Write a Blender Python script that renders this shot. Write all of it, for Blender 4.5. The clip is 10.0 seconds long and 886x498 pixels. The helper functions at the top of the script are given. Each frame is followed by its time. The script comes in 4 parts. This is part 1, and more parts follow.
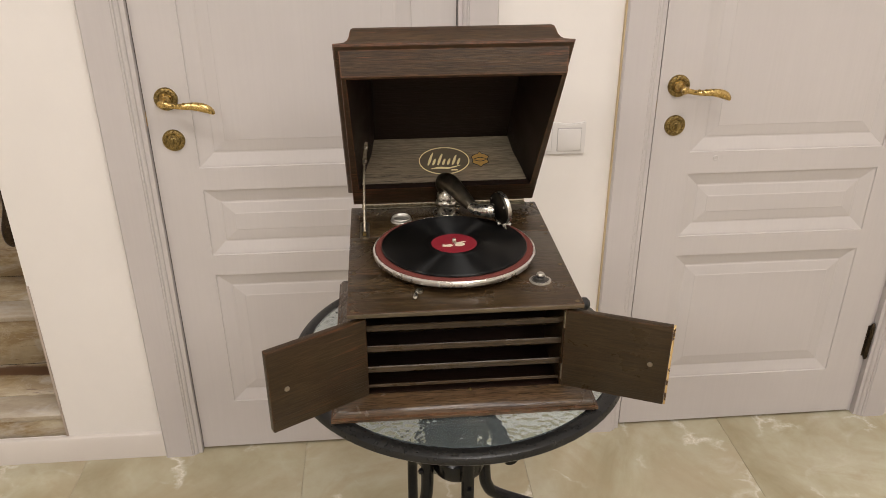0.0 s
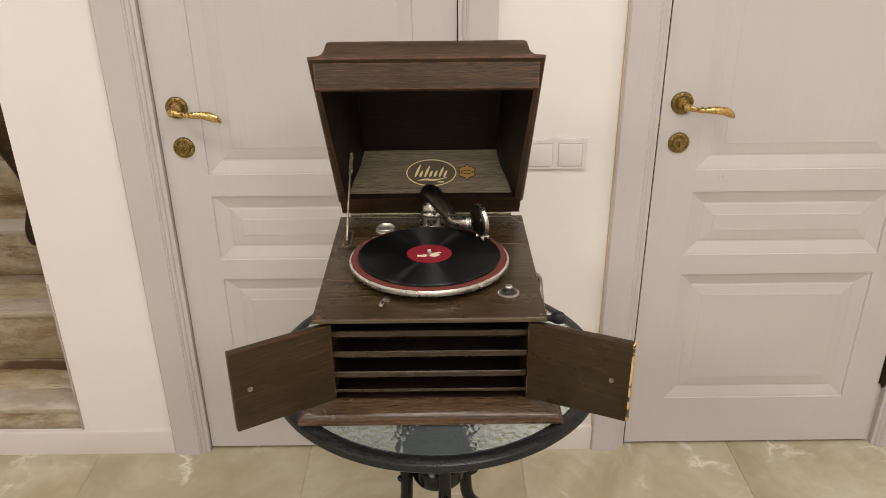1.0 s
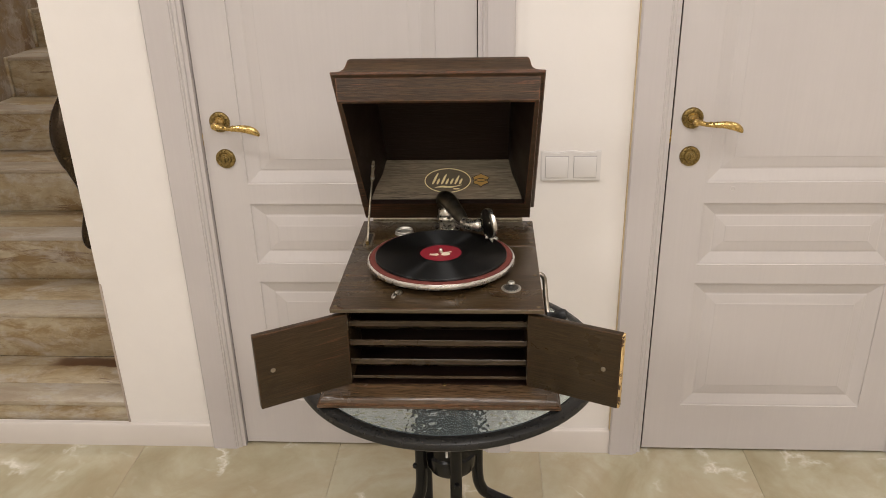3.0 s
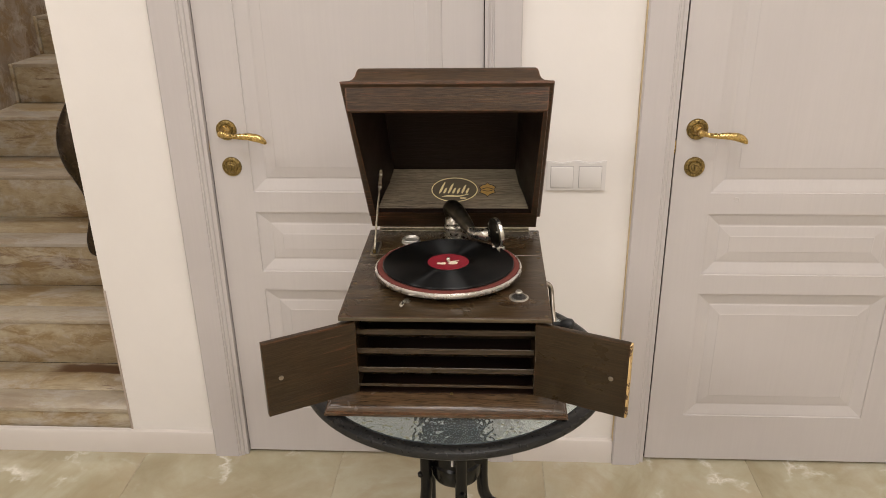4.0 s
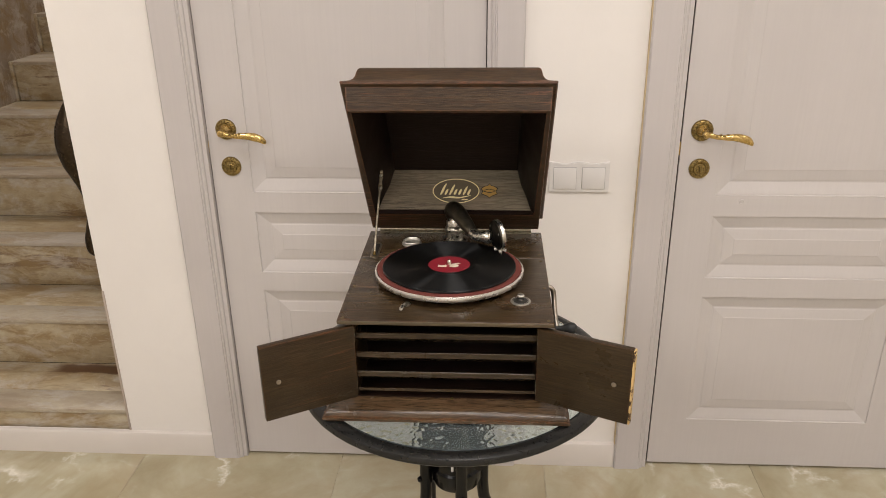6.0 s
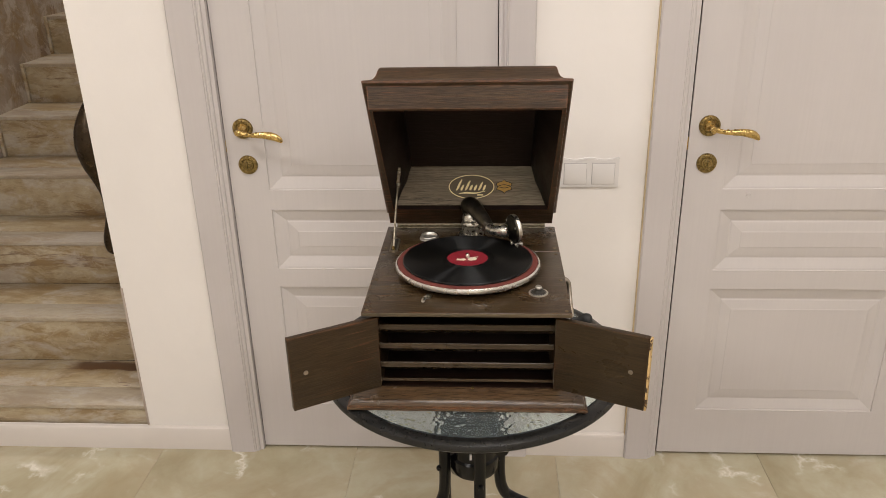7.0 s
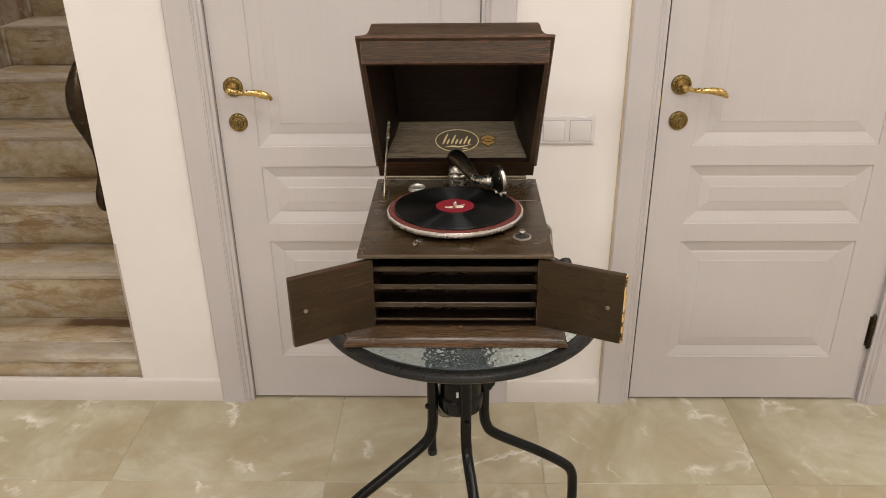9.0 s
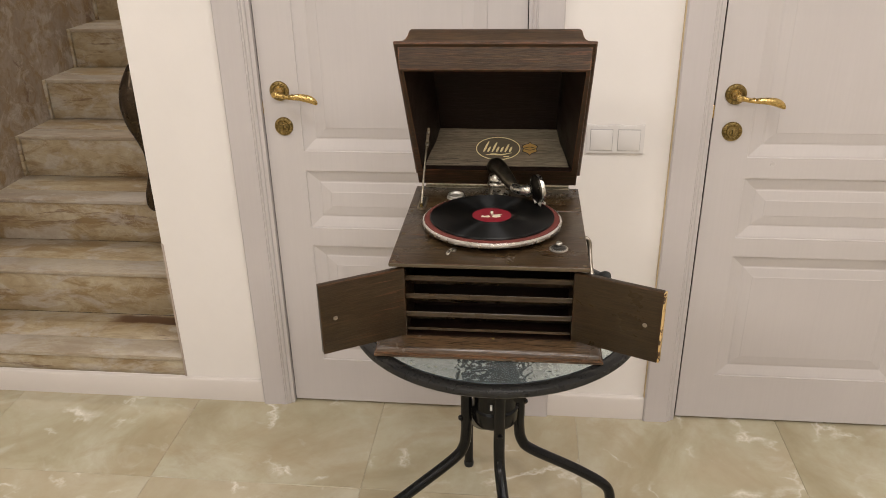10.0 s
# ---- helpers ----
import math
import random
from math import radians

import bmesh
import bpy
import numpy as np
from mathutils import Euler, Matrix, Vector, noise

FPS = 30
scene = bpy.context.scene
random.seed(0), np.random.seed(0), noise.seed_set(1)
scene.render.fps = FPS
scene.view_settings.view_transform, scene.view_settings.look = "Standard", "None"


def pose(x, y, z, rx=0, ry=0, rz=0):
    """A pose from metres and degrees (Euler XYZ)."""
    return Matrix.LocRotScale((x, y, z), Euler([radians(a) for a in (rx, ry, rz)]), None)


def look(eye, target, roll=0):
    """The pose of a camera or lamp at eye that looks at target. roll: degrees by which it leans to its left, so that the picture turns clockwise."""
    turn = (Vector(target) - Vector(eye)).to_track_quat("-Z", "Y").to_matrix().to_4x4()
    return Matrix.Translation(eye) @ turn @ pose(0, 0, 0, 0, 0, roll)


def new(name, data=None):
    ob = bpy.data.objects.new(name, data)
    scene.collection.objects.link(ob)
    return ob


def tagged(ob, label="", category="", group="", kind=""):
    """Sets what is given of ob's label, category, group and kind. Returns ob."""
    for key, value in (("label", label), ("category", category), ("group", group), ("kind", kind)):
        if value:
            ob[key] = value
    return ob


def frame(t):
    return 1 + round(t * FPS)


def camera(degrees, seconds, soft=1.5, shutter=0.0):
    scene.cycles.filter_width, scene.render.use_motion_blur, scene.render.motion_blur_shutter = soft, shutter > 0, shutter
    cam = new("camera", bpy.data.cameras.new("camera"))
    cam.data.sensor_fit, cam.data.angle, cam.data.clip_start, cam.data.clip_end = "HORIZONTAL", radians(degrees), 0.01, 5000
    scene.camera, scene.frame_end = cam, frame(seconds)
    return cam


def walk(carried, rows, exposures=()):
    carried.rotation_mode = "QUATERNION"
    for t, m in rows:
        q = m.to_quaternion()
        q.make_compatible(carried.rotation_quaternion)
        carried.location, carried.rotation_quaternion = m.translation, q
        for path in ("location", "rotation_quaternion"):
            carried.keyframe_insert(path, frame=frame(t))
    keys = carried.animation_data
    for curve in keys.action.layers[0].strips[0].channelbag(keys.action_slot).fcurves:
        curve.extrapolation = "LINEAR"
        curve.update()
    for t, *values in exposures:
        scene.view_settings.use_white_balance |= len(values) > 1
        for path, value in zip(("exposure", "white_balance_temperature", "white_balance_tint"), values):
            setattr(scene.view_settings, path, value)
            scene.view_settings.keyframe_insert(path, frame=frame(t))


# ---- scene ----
cam = camera(58.8, 10.0, soft=0.6)
PATH = [
    (0, (0.0494, -0.0073, 1.4836), (0.1990, 1.7787, 0.5962), -0.21),
    (0.5, (0.1281, -0.0175, 1.4877), (0.2038, 1.7780, 0.6099), -0.40),
    (1, (0.1895, -0.0348, 1.4878), (0.1945, 1.7725, 0.6314), -0.53),
    (1.5, (0.2393, -0.0717, 1.4896), (0.1915, 1.7438, 0.6519), -0.76),
    (2, (0.2620, -0.1150, 1.4905), (0.1819, 1.7057, 0.6669), -1.01),
    (2.5, (0.2611, -0.1395, 1.4960), (0.1615, 1.6846, 0.6819), -1.26),
    (3, (0.2588, -0.1559, 1.4960), (0.1426, 1.6730, 0.6952), -1.40),
    (3.2, (0.2550, -0.1620, 1.4970), (0.1360, 1.6700, 0.7020), -1.40),
    (4.3, (0.2410, -0.1610, 1.4990), (0.1308, 1.6785, 0.7203), -0.80),
    (4.5, (0.2416, -0.1588, 1.4975), (0.1316, 1.6805, 0.7197), -0.71),
    (5, (0.2432, -0.1474, 1.4965), (0.1351, 1.6909, 0.7163), -0.60),
    (5.5, (0.2444, -0.1378, 1.4959), (0.1321, 1.6993, 0.7134), -0.65),
    (5.7, (0.2440, -0.1370, 1.4950), (0.1290, 1.7000, 0.7120), -0.70),
    (6.8, (0.2270, -0.1680, 1.5040), (0.1070, 1.6690, 0.7220), -1.10),
    (7, (0.2092, -0.1826, 1.5058), (0.0932, 1.6524, 0.7188), -1.28),
    (7.5, (0.1781, -0.2235, 1.5064), (0.0850, 1.6026, 0.6962), -1.56),
    (8, (0.1839, -0.2537, 1.4970), (0.1249, 1.5641, 0.6650), -1.29),
    (8.5, (0.1926, -0.2720, 1.5057), (0.1586, 1.5414, 0.6630), -0.83),
    (9, (0.1826, -0.2885, 1.4993), (0.1349, 1.5199, 0.6463), -0.67),
    (9.5, (0.1703, -0.2803, 1.4918), (0.0691, 1.5265, 0.6403), -0.95),
    (10, (0.2277, -0.2572, 1.4945), (0.0312, 1.5476, 0.6554), -1.09),
]
walk(cam, [(t, look(eye, target, roll)) for t, eye, target, roll in PATH])

# ---- light ----
world = bpy.data.worlds.new("room_air")
world.use_nodes = True
world.node_tree.nodes["Background"].inputs[0].default_value = (1.0, 0.9, 0.8, 1)
world.node_tree.nodes["Background"].inputs[1].default_value = 0.02
scene.world = world


def lamp(name, eye, target, watts, size, colour=(1.0, 0.95, 0.92)):
    data = bpy.data.lights.new(name, "AREA")
    data.shape, data.size, data.energy, data.color = "DISK", size, watts, colour
    ob = new(name, data)
    ob.matrix_world = look(eye, target)
    return ob


lamp("ceiling_lamp", (-1.2, -1.5, 2.66), (-1.2, -1.42, 0), 42, 0.9)
lamp("ceiling_lamp", (1.2, -1.5, 2.66), (1.2, -1.42, 0), 40, 0.9)
# broad unseen lamp added to lift the wall beside the lid
lamp("ceiling_lamp", (0.5, 0.3, 2.66), (0.5, 0.32, 0), 28, 1.2)
lamp("ceiling_lamp", (-1.3, 0.7, 2.66), (-1.2, 0.6, 0), 15, 0.14)
lamp("ceiling_lamp", (2.2, 0.7, 2.66), (2.0, 0.6, 0), 14, 0.14)
# unseen fill light added to brighten the closed stairwell
lamp("stair_lamp", (-1.2, 3.3, 3.2), (-1.2, 2.8, 0), 22, 0.4)

# ---- helpers for building ----
PLACE = {}


def thing(name, at, label, category, group="", kind=""):
    ob = new(name)
    ob.empty_display_size = 0.05
    ob.location = at
    PLACE[ob] = Matrix.Translation(at)
    return tagged(ob, label, category, group, kind)


def shade(bm, angle=0.55):
    bm.normal_update()
    for f in bm.faces:
        f.smooth = True
    for e in bm.edges:
        if len(e.link_faces) != 2 or e.calc_face_angle(0) > angle:
            e.smooth = False


def link(name, bm, material, smooth=True):
    if smooth:
        shade(bm)
    me = bpy.data.meshes.new(name)
    bm.to_mesh(me)
    bm.free()
    for mat in material if isinstance(material, (list, tuple)) else [material]:
        me.materials.append(mat)
    return new(name, me)


def part(name, bm, material, parent, label="", m=None, smooth=True):
    """One mesh under a thing or a part; its points are given in the world, or in the frame m."""
    ob = link(name, bm, material, smooth)
    ob.parent = parent
    ob.matrix_basis = PLACE[parent].inverted() @ (m or Matrix())
    PLACE[ob] = m or Matrix()
    return tagged(ob, label)


def solo(name, bm, material, label, category="", kind="", group="", smooth=True):
    ob = link(name, bm, material, smooth)
    PLACE[ob] = Matrix()
    return tagged(ob, label, category, group, kind)


def box(bm, x0, x1, y0, y1, z0, z1, bevel=0.0, m=None, segments=2):
    b = bmesh.new()
    bmesh.ops.create_cube(b, size=1)
    for v in b.verts:
        v.co = (x0 + (v.co.x + 0.5) * (x1 - x0), y0 + (v.co.y + 0.5) * (y1 - y0), z0 + (v.co.z + 0.5) * (z1 - z0))
    if bevel:
        bmesh.ops.bevel(b, geom=b.edges[:], offset=bevel, segments=segments, affect="EDGES", profile=0.5)
    if m:
        b.transform(m)
    me = bpy.data.meshes.new("t")
    b.to_mesh(me)
    b.free()
    bm.from_mesh(me)
    bpy.data.meshes.remove(me)
    return bm


def lathe(bm, profile, m=None, steps=48):
    """Turns (radius, height) round z."""
    m = m or Matrix()
    rings = []
    for r, z in profile:
        if r < 1e-6:
            rings.append([bm.verts.new(m @ Vector((0, 0, z)))])
        else:
            rings.append([bm.verts.new(m @ Vector((r * math.cos(2 * math.pi * i / steps), r * math.sin(2 * math.pi * i / steps), z))) for i in range(steps)])
    for a, b in zip(rings, rings[1:]):
        for i in range(steps):
            j = (i + 1) % steps
            if len(a) == 1 and len(b) == 1:
                continue
            if len(a) == 1:
                bm.faces.new((a[0], b[i], b[j]))
            elif len(b) == 1:
                bm.faces.new((a[i], b[0], a[j]))
            else:
                bm.faces.new((a[i], b[i], b[j], a[j]))
    bmesh.ops.recalc_face_normals(bm, faces=bm.faces[:])
    return bm


def smooth_path(points, n=8):
    """Catmull-Rom through points (any length of tuple)."""
    p = [np.array(q, float) for q in points]
    p = [2 * p[0] - p[1]] + p + [2 * p[-1] - p[-2]]
    out = []
    for i in range(1, len(p) - 2):
        for k in range(n):
            t = k / n
            a, b, c, d = p[i - 1:i + 3]
            out.append(0.5 * (2 * b + (c - a) * t + (2 * a - 5 * b + 4 * c - d) * t * t + (3 * b - a - 3 * c + d) * t ** 3))
    out.append(p[-2])
    return out


def tube(bm, path, radius, steps=14, flat=(1.0, 1.0), caps=True, up=(0, 0, 1)):
    """A round or oval bar along a path of points (x, y, z[, radius])."""
    pts = [Vector(q[:3]) for q in path]
    radii = [q[3] if len(q) > 3 else radius for q in path]
    rings = []
    side = None
    for i, p in enumerate(pts):
        d = (pts[min(i + 1, len(pts) - 1)] - pts[max(i - 1, 0)]).normalized()
        if side is None:
            side = d.cross(Vector(up))
            if side.length < 1e-3:
                side = d.cross(Vector((0, 1, 0)))
        side = (side - d * side.dot(d)).normalized()
        other = side.cross(d)
        rings.append([bm.verts.new(p + side * math.cos(a) * radii[i] * flat[0] + other * math.sin(a) * radii[i] * flat[1]) for a in [2 * math.pi * k / steps for k in range(steps)]])
    for a, b in zip(rings, rings[1:]):
        for i in range(steps):
            j = (i + 1) % steps
            bm.faces.new((a[i], a[j], b[j], b[i]))
    if caps:
        bm.faces.new(rings[0][::-1])
        bm.faces.new(rings[-1])
    bmesh.ops.recalc_face_normals(bm, faces=bm.faces[:])
    return bm


def prism(bm, outline, axis, a, b):
    """Extrudes an outline of (p, q) along an axis from a to b: x takes (y, z), y takes (x, z), z takes (x, y)."""
    def at(p, q, c):
        return {"x": (c, p, q), "y": (p, c, q), "z": (p, q, c)}[axis]
    lo = [bm.verts.new(at(p, q, a)) for p, q in outline]
    hi = [bm.verts.new(at(p, q, b)) for p, q in outline]
    n = len(outline)
    new_faces = [bm.faces.new(lo), bm.faces.new(hi)]
    for i in range(n):
        new_faces.append(bm.faces.new((lo[i], lo[(i + 1) % n], hi[(i + 1) % n], hi[i])))
    bmesh.ops.recalc_face_normals(bm, faces=new_faces)
    return bm


def frustum(bm, levels, inside=False, cap_low=True, cap_high=True):
    """Rectangles (x0, x1, y0, y1, z) one above the other, joined by faces."""
    rings = [[bm.verts.new(q) for q in ((x0, y0, z), (x1, y0, z), (x1, y1, z), (x0, y1, z))] for x0, x1, y0, y1, z in levels]
    faces = []
    for a, b in zip(rings, rings[1:]):
        for i in range(4):
            faces.append(bm.faces.new((a[i], a[(i + 1) % 4], b[(i + 1) % 4], b[i])))
    if cap_low:
        faces.append(bm.faces.new(rings[0][::-1]))
    if cap_high:
        faces.append(bm.faces.new(rings[-1]))
    return rings


def turned(x, y, z, axis):
    """A frame whose z points along axis, at a place."""
    return Matrix.Translation((x, y, z)) @ Vector(axis).to_track_quat("Z", "Y").to_matrix().to_4x4()


# ---- materials ----
class Nodes:
    def __init__(self, name):
        self.mat = bpy.data.materials.new(name)
        self.mat.use_nodes = True
        self.tree = self.mat.node_tree
        self.bsdf = self.tree.nodes["Principled BSDF"]
        self.coord = self.add("ShaderNodeTexCoord").outputs["Object"]

    def add(self, kind, **values):
        node = self.tree.nodes.new(kind)
        for key, value in values.items():
            node.inputs[key.replace("_", " ")].default_value = value
        return node

    def wire(self, a, b):
        self.tree.links.new(a, b)

    def scaled(self, scale, shift=None):
        m = self.add("ShaderNodeMapping")
        m.inputs["Scale"].default_value = scale
        self.wire(self.coord, m.inputs["Vector"])
        if shift is not None:
            self.wire(shift, m.inputs["Location"])
        return m.outputs[0]

    def noise(self, vector, scale, detail=4, rough=0.55, warp=0.0):
        n = self.add("ShaderNodeTexNoise", Scale=scale, Detail=detail, Roughness=rough, Distortion=warp)
        self.wire(vector, n.inputs["Vector"])
        return n.outputs["Fac"]

    def span(self, value, low, high):
        m = self.add("ShaderNodeMapRange")
        m.inputs["From Min"].default_value, m.inputs["From Max"].default_value = low, high
        self.wire(value, m.inputs["Value"])
        return m.outputs[0]

    def ramp(self, value, stops):
        r = self.add("ShaderNodeValToRGB")
        els = r.color_ramp.elements
        while len(els) < len(stops):
            els.new(0.5)
        for el, (p, c) in zip(els, stops):
            el.position = p
            el.color = (*c, 1) if isinstance(c, tuple) else (c, c, c, 1)
        self.wire(value, r.inputs[0])
        return r.outputs[0]

    def mix(self, fac, a, b, mode="MIX"):
        m = self.tree.nodes.new("ShaderNodeMix")
        m.data_type, m.blend_type = "RGBA", mode
        for socket, value in ((m.inputs[0], fac), (m.inputs[6], a), (m.inputs[7], b)):
            if isinstance(value, bpy.types.NodeSocket):
                self.wire(value, socket)
            elif isinstance(value, tuple):
                socket.default_value = (*value, 1)
            else:
                socket.default_value = value
        return m.outputs[2]

    def bump(self, height, strength, distance=0.002):
        b = self.add("ShaderNodeBump", Strength=strength, Distance=distance)
        self.wire(height, b.inputs["Height"])
        if self.bsdf.inputs["Normal"].links:
            self.wire(self.bsdf.inputs["Normal"].links[0].from_socket, b.inputs["Normal"])
        self.wire(b.outputs[0], self.bsdf.inputs["Normal"])

    def base(self, colour, rough=0.5, metal=0.0, **more):
        for socket, value in (("Base Color", colour), ("Roughness", rough), ("Metallic", metal)):
            if isinstance(value, bpy.types.NodeSocket):
                self.wire(value, self.bsdf.inputs[socket])
            else:
                self.bsdf.inputs[socket].default_value = (*value, 1) if isinstance(value, tuple) else value
        for key, value in more.items():
            self.bsdf.inputs[key.replace("_", " ")].default_value = value
        return self.mat


def wood(name, dark, mid, light, along, rough=(0.3, 0.5), worn=0.0, worn_colour=(0.15, 0.058, 0.025), gloss=0.3, pore=0.8, chips=False, rubbed=0.0):
    """Fumed oak: long soft bands, fine pores, scuffs; rubbed bares the wood along sharp edges."""
    n = Nodes(name)
    shift = n.add("ShaderNodeObjectInfo").outputs["Random"]
    def run(a, b):
        return n.scaled({"x": (a, b, b), "y": (b, a, b), "z": (b, b, a)}[along], shift)
    broad = n.noise(run(2.2, 34), 1.6, 6, 0.62, 0.7)
    pores = n.noise(run(40, 700), 1.0, 2, 0.5, 0.1)
    fleck = n.noise(run(20, 360), 1.0, 4, 0.65, 0.35)
    stain = n.noise(n.scaled((8, 8, 8), shift), 1.0, 6, 0.65, 0.4)
    colour = n.ramp(broad, [(0.28, dark), (0.5, mid), (0.76, light)])
    redder = n.noise(n.scaled((5, 5, 5), shift), 1.0, 4, 0.6, 0.6)
    colour = n.mix(n.ramp(redder, [(0.45, 0.0), (0.68, 0.3)]), colour, (mid[0] * 1.15, mid[1] * 0.8, mid[2] * 0.75))
    colour = n.mix(n.ramp(fleck, [(0.53, 0.0), (0.63, 0.42)]), colour, tuple(c * 1.2 for c in light))
    colour = n.mix(n.ramp(pores, [(0.5, 0.0), (0.57, pore)]), colour, tuple(c * 0.45 for c in dark))
    colour = n.mix(n.ramp(stain, [(0.42, 0.0), (0.72, 0.45)]), colour, dark)
    if worn:
        scuff = n.noise(run(11, 260), 1.0, 5, 0.72, 0.3)
        patch = n.noise(n.scaled((6, 6, 6), shift), 1.0, 3, 0.5)
        where = n.mix(1.0, n.ramp(scuff, [(0.54, 0.0), (0.63, worn * 0.7)]), n.ramp(patch, [(0.46, 0.12), (0.62, 0.9)]), "MULTIPLY")
        colour = n.mix(where, colour, worn_colour)
    if rubbed:
        bevel = n.add("ShaderNodeBevel", Radius=0.005)
        dot = n.add("ShaderNodeVectorMath")
        dot.operation = "DOT_PRODUCT"
        n.wire(bevel.outputs[0], dot.inputs[0])
        n.wire(n.add("ShaderNodeNewGeometry").outputs["Normal"], dot.inputs[1])
        edge = n.ramp(dot.outputs["Value"], [(0.86, 1.0), (0.985, 0.0)])
        ragged = n.noise(n.scaled((45, 45, 45), shift), 1.0, 5, 0.7)
        colour = n.mix(n.mix(1.0, edge, n.ramp(ragged, [(0.38, 0.0), (0.58, rubbed)]), "MULTIPLY"), colour, worn_colour)
    if chips:
        colour = n.mix(n.ramp(n.noise(n.coord, 75, 3, 0.65, 0.6), [(0.55, 0.0), (0.6, 0.95)]), colour, (0.035, 0.014, 0.006))
    n.base(colour, n.ramp(stain, [(0.3, rough[0]), (0.7, rough[1])]), 0, Specular_IOR_Level=gloss)
    n.bump(pores, 0.7, 0.0005)
    n.bump(fleck, 0.6, 0.0006)
    return n.mat


OAK = ((0.018, 0.0106, 0.0046), (0.04, 0.0252, 0.0112), (0.076, 0.05, 0.0235))
oak_x = wood("dark_oak_x", *OAK, "x", (0.2, 0.36), 0.7, gloss=0.36, pore=0.6, rubbed=0.75)
oak_y = wood("dark_oak_y", *OAK, "y", (0.22, 0.4), 0.4, gloss=0.3, rubbed=0.6)
oak_lid = wood("dark_oak_lid", (0.02, 0.0108, 0.005), (0.043, 0.025, 0.012), (0.07, 0.042, 0.021), "x", (0.28, 0.44), 1.1, (0.18, 0.066, 0.032), 0.36, 0.6, False, 0.9)
oak_door = wood("dark_oak_door", (0.019, 0.0112, 0.0048), (0.031, 0.0192, 0.0082), (0.044, 0.028, 0.0125), "x", (0.24, 0.4), 0.85, (0.12, 0.045, 0.02), 0.24, 0.45, False, 0.5)
oak_louvre = wood("louvre_oak", (0.026, 0.0175, 0.0095), (0.048, 0.033, 0.0185), (0.074, 0.053, 0.031), "x", (0.22, 0.38), 0.4, (0.1, 0.062, 0.034), 0.34, 0.5, False, 0.3)
oak_gloss = wood("polished_oak", (0.028, 0.0162, 0.0075), (0.064, 0.039, 0.019), (0.115, 0.073, 0.037), "x", (0.18, 0.32), 0.7, (0.16, 0.07, 0.034), 0.55, 0.6, False, 0.8)
# oak darkened in its colour for the shade inside lid and cabinet
oak_shaded = wood("shaded_oak_inside", (0.0085, 0.0042, 0.0027), (0.0125, 0.0064, 0.0042), (0.018, 0.0095, 0.0062), "x", (0.32, 0.5), gloss=0.2, pore=0.4)
oak_grey = wood("weathered_oak", (0.16, 0.133, 0.092), (0.225, 0.19, 0.133), (0.29, 0.247, 0.178), "x", (0.3, 0.46), 1.2, (0.03, 0.022, 0.015), 0.34, 0.5)
worn_lit_edge = wood("rubbed_lit_oak_edge", (0.05, 0.036, 0.019), (0.088, 0.066, 0.037), (0.13, 0.1, 0.058), "x", (0.3, 0.45), gloss=0.4, pore=0.4)
edge_wood = wood("bare_edge_wood", (0.34, 0.2, 0.07), (0.56, 0.39, 0.17), (0.68, 0.5, 0.25), "z", (0.5, 0.7), 1.0, (0.03, 0.012, 0.006), 0.3, 0.3, True)


def metal(name, colour, rough, tarnish, amount=0.5, scale=60.0, relief=0.12):
    n = Nodes(name)
    spots = n.noise(n.coord, scale, 5, 0.6)
    c = n.mix(n.ramp(spots, [(0.4, 0.0), (0.68, amount)]), colour, tarnish)
    n.base(c, n.ramp(spots, [(0.3, rough), (0.75, min(1.0, rough + 0.22))]), 1.0)
    n.bump(spots, relief, 0.0006)
    return n.mat


nickel = metal("worn_nickel", (0.66, 0.64, 0.58), 0.2, (0.34, 0.29, 0.2), 0.55, 110, 0.06)
dull_nickel = metal("dull_nickel", (0.58, 0.56, 0.52), 0.34, (0.38, 0.34, 0.27), 0.5, 120, 0.04)
rim_nickel = metal("platter_nickel", (0.82, 0.81, 0.79), 0.17, (0.6, 0.56, 0.48), 0.35, 25, 0.02)
brass = metal("aged_brass", (0.34, 0.25, 0.1), 0.28, (0.09, 0.06, 0.022), 0.95, 220)
brass_bright = metal("polished_brass", (0.64, 0.46, 0.18), 0.18, (0.38, 0.25, 0.09), 0.6, 90)
hinge_brass = metal("old_hinge_metal", (0.4, 0.36, 0.28), 0.35, (0.16, 0.13, 0.09), 0.7, 150)
old_screw = metal("old_screw", (0.2, 0.16, 0.1), 0.4, (0.08, 0.06, 0.04), 0.7, 200)
dull_steel = metal("dull_steel", (0.34, 0.3, 0.25), 0.3, (0.16, 0.13, 0.1), 0.6, 90)
bronze = metal("dark_bronze", (0.06, 0.044, 0.03), 0.22, (0.026, 0.019, 0.012), 0.6, 80)
arm_black = metal("blackened_arm", (0.12, 0.105, 0.08), 0.28, (0.05, 0.042, 0.03), 0.6, 70)
box_black = metal("blackened_sound_box", (0.05, 0.045, 0.036), 0.3, (0.025, 0.02, 0.015), 0.6, 90)


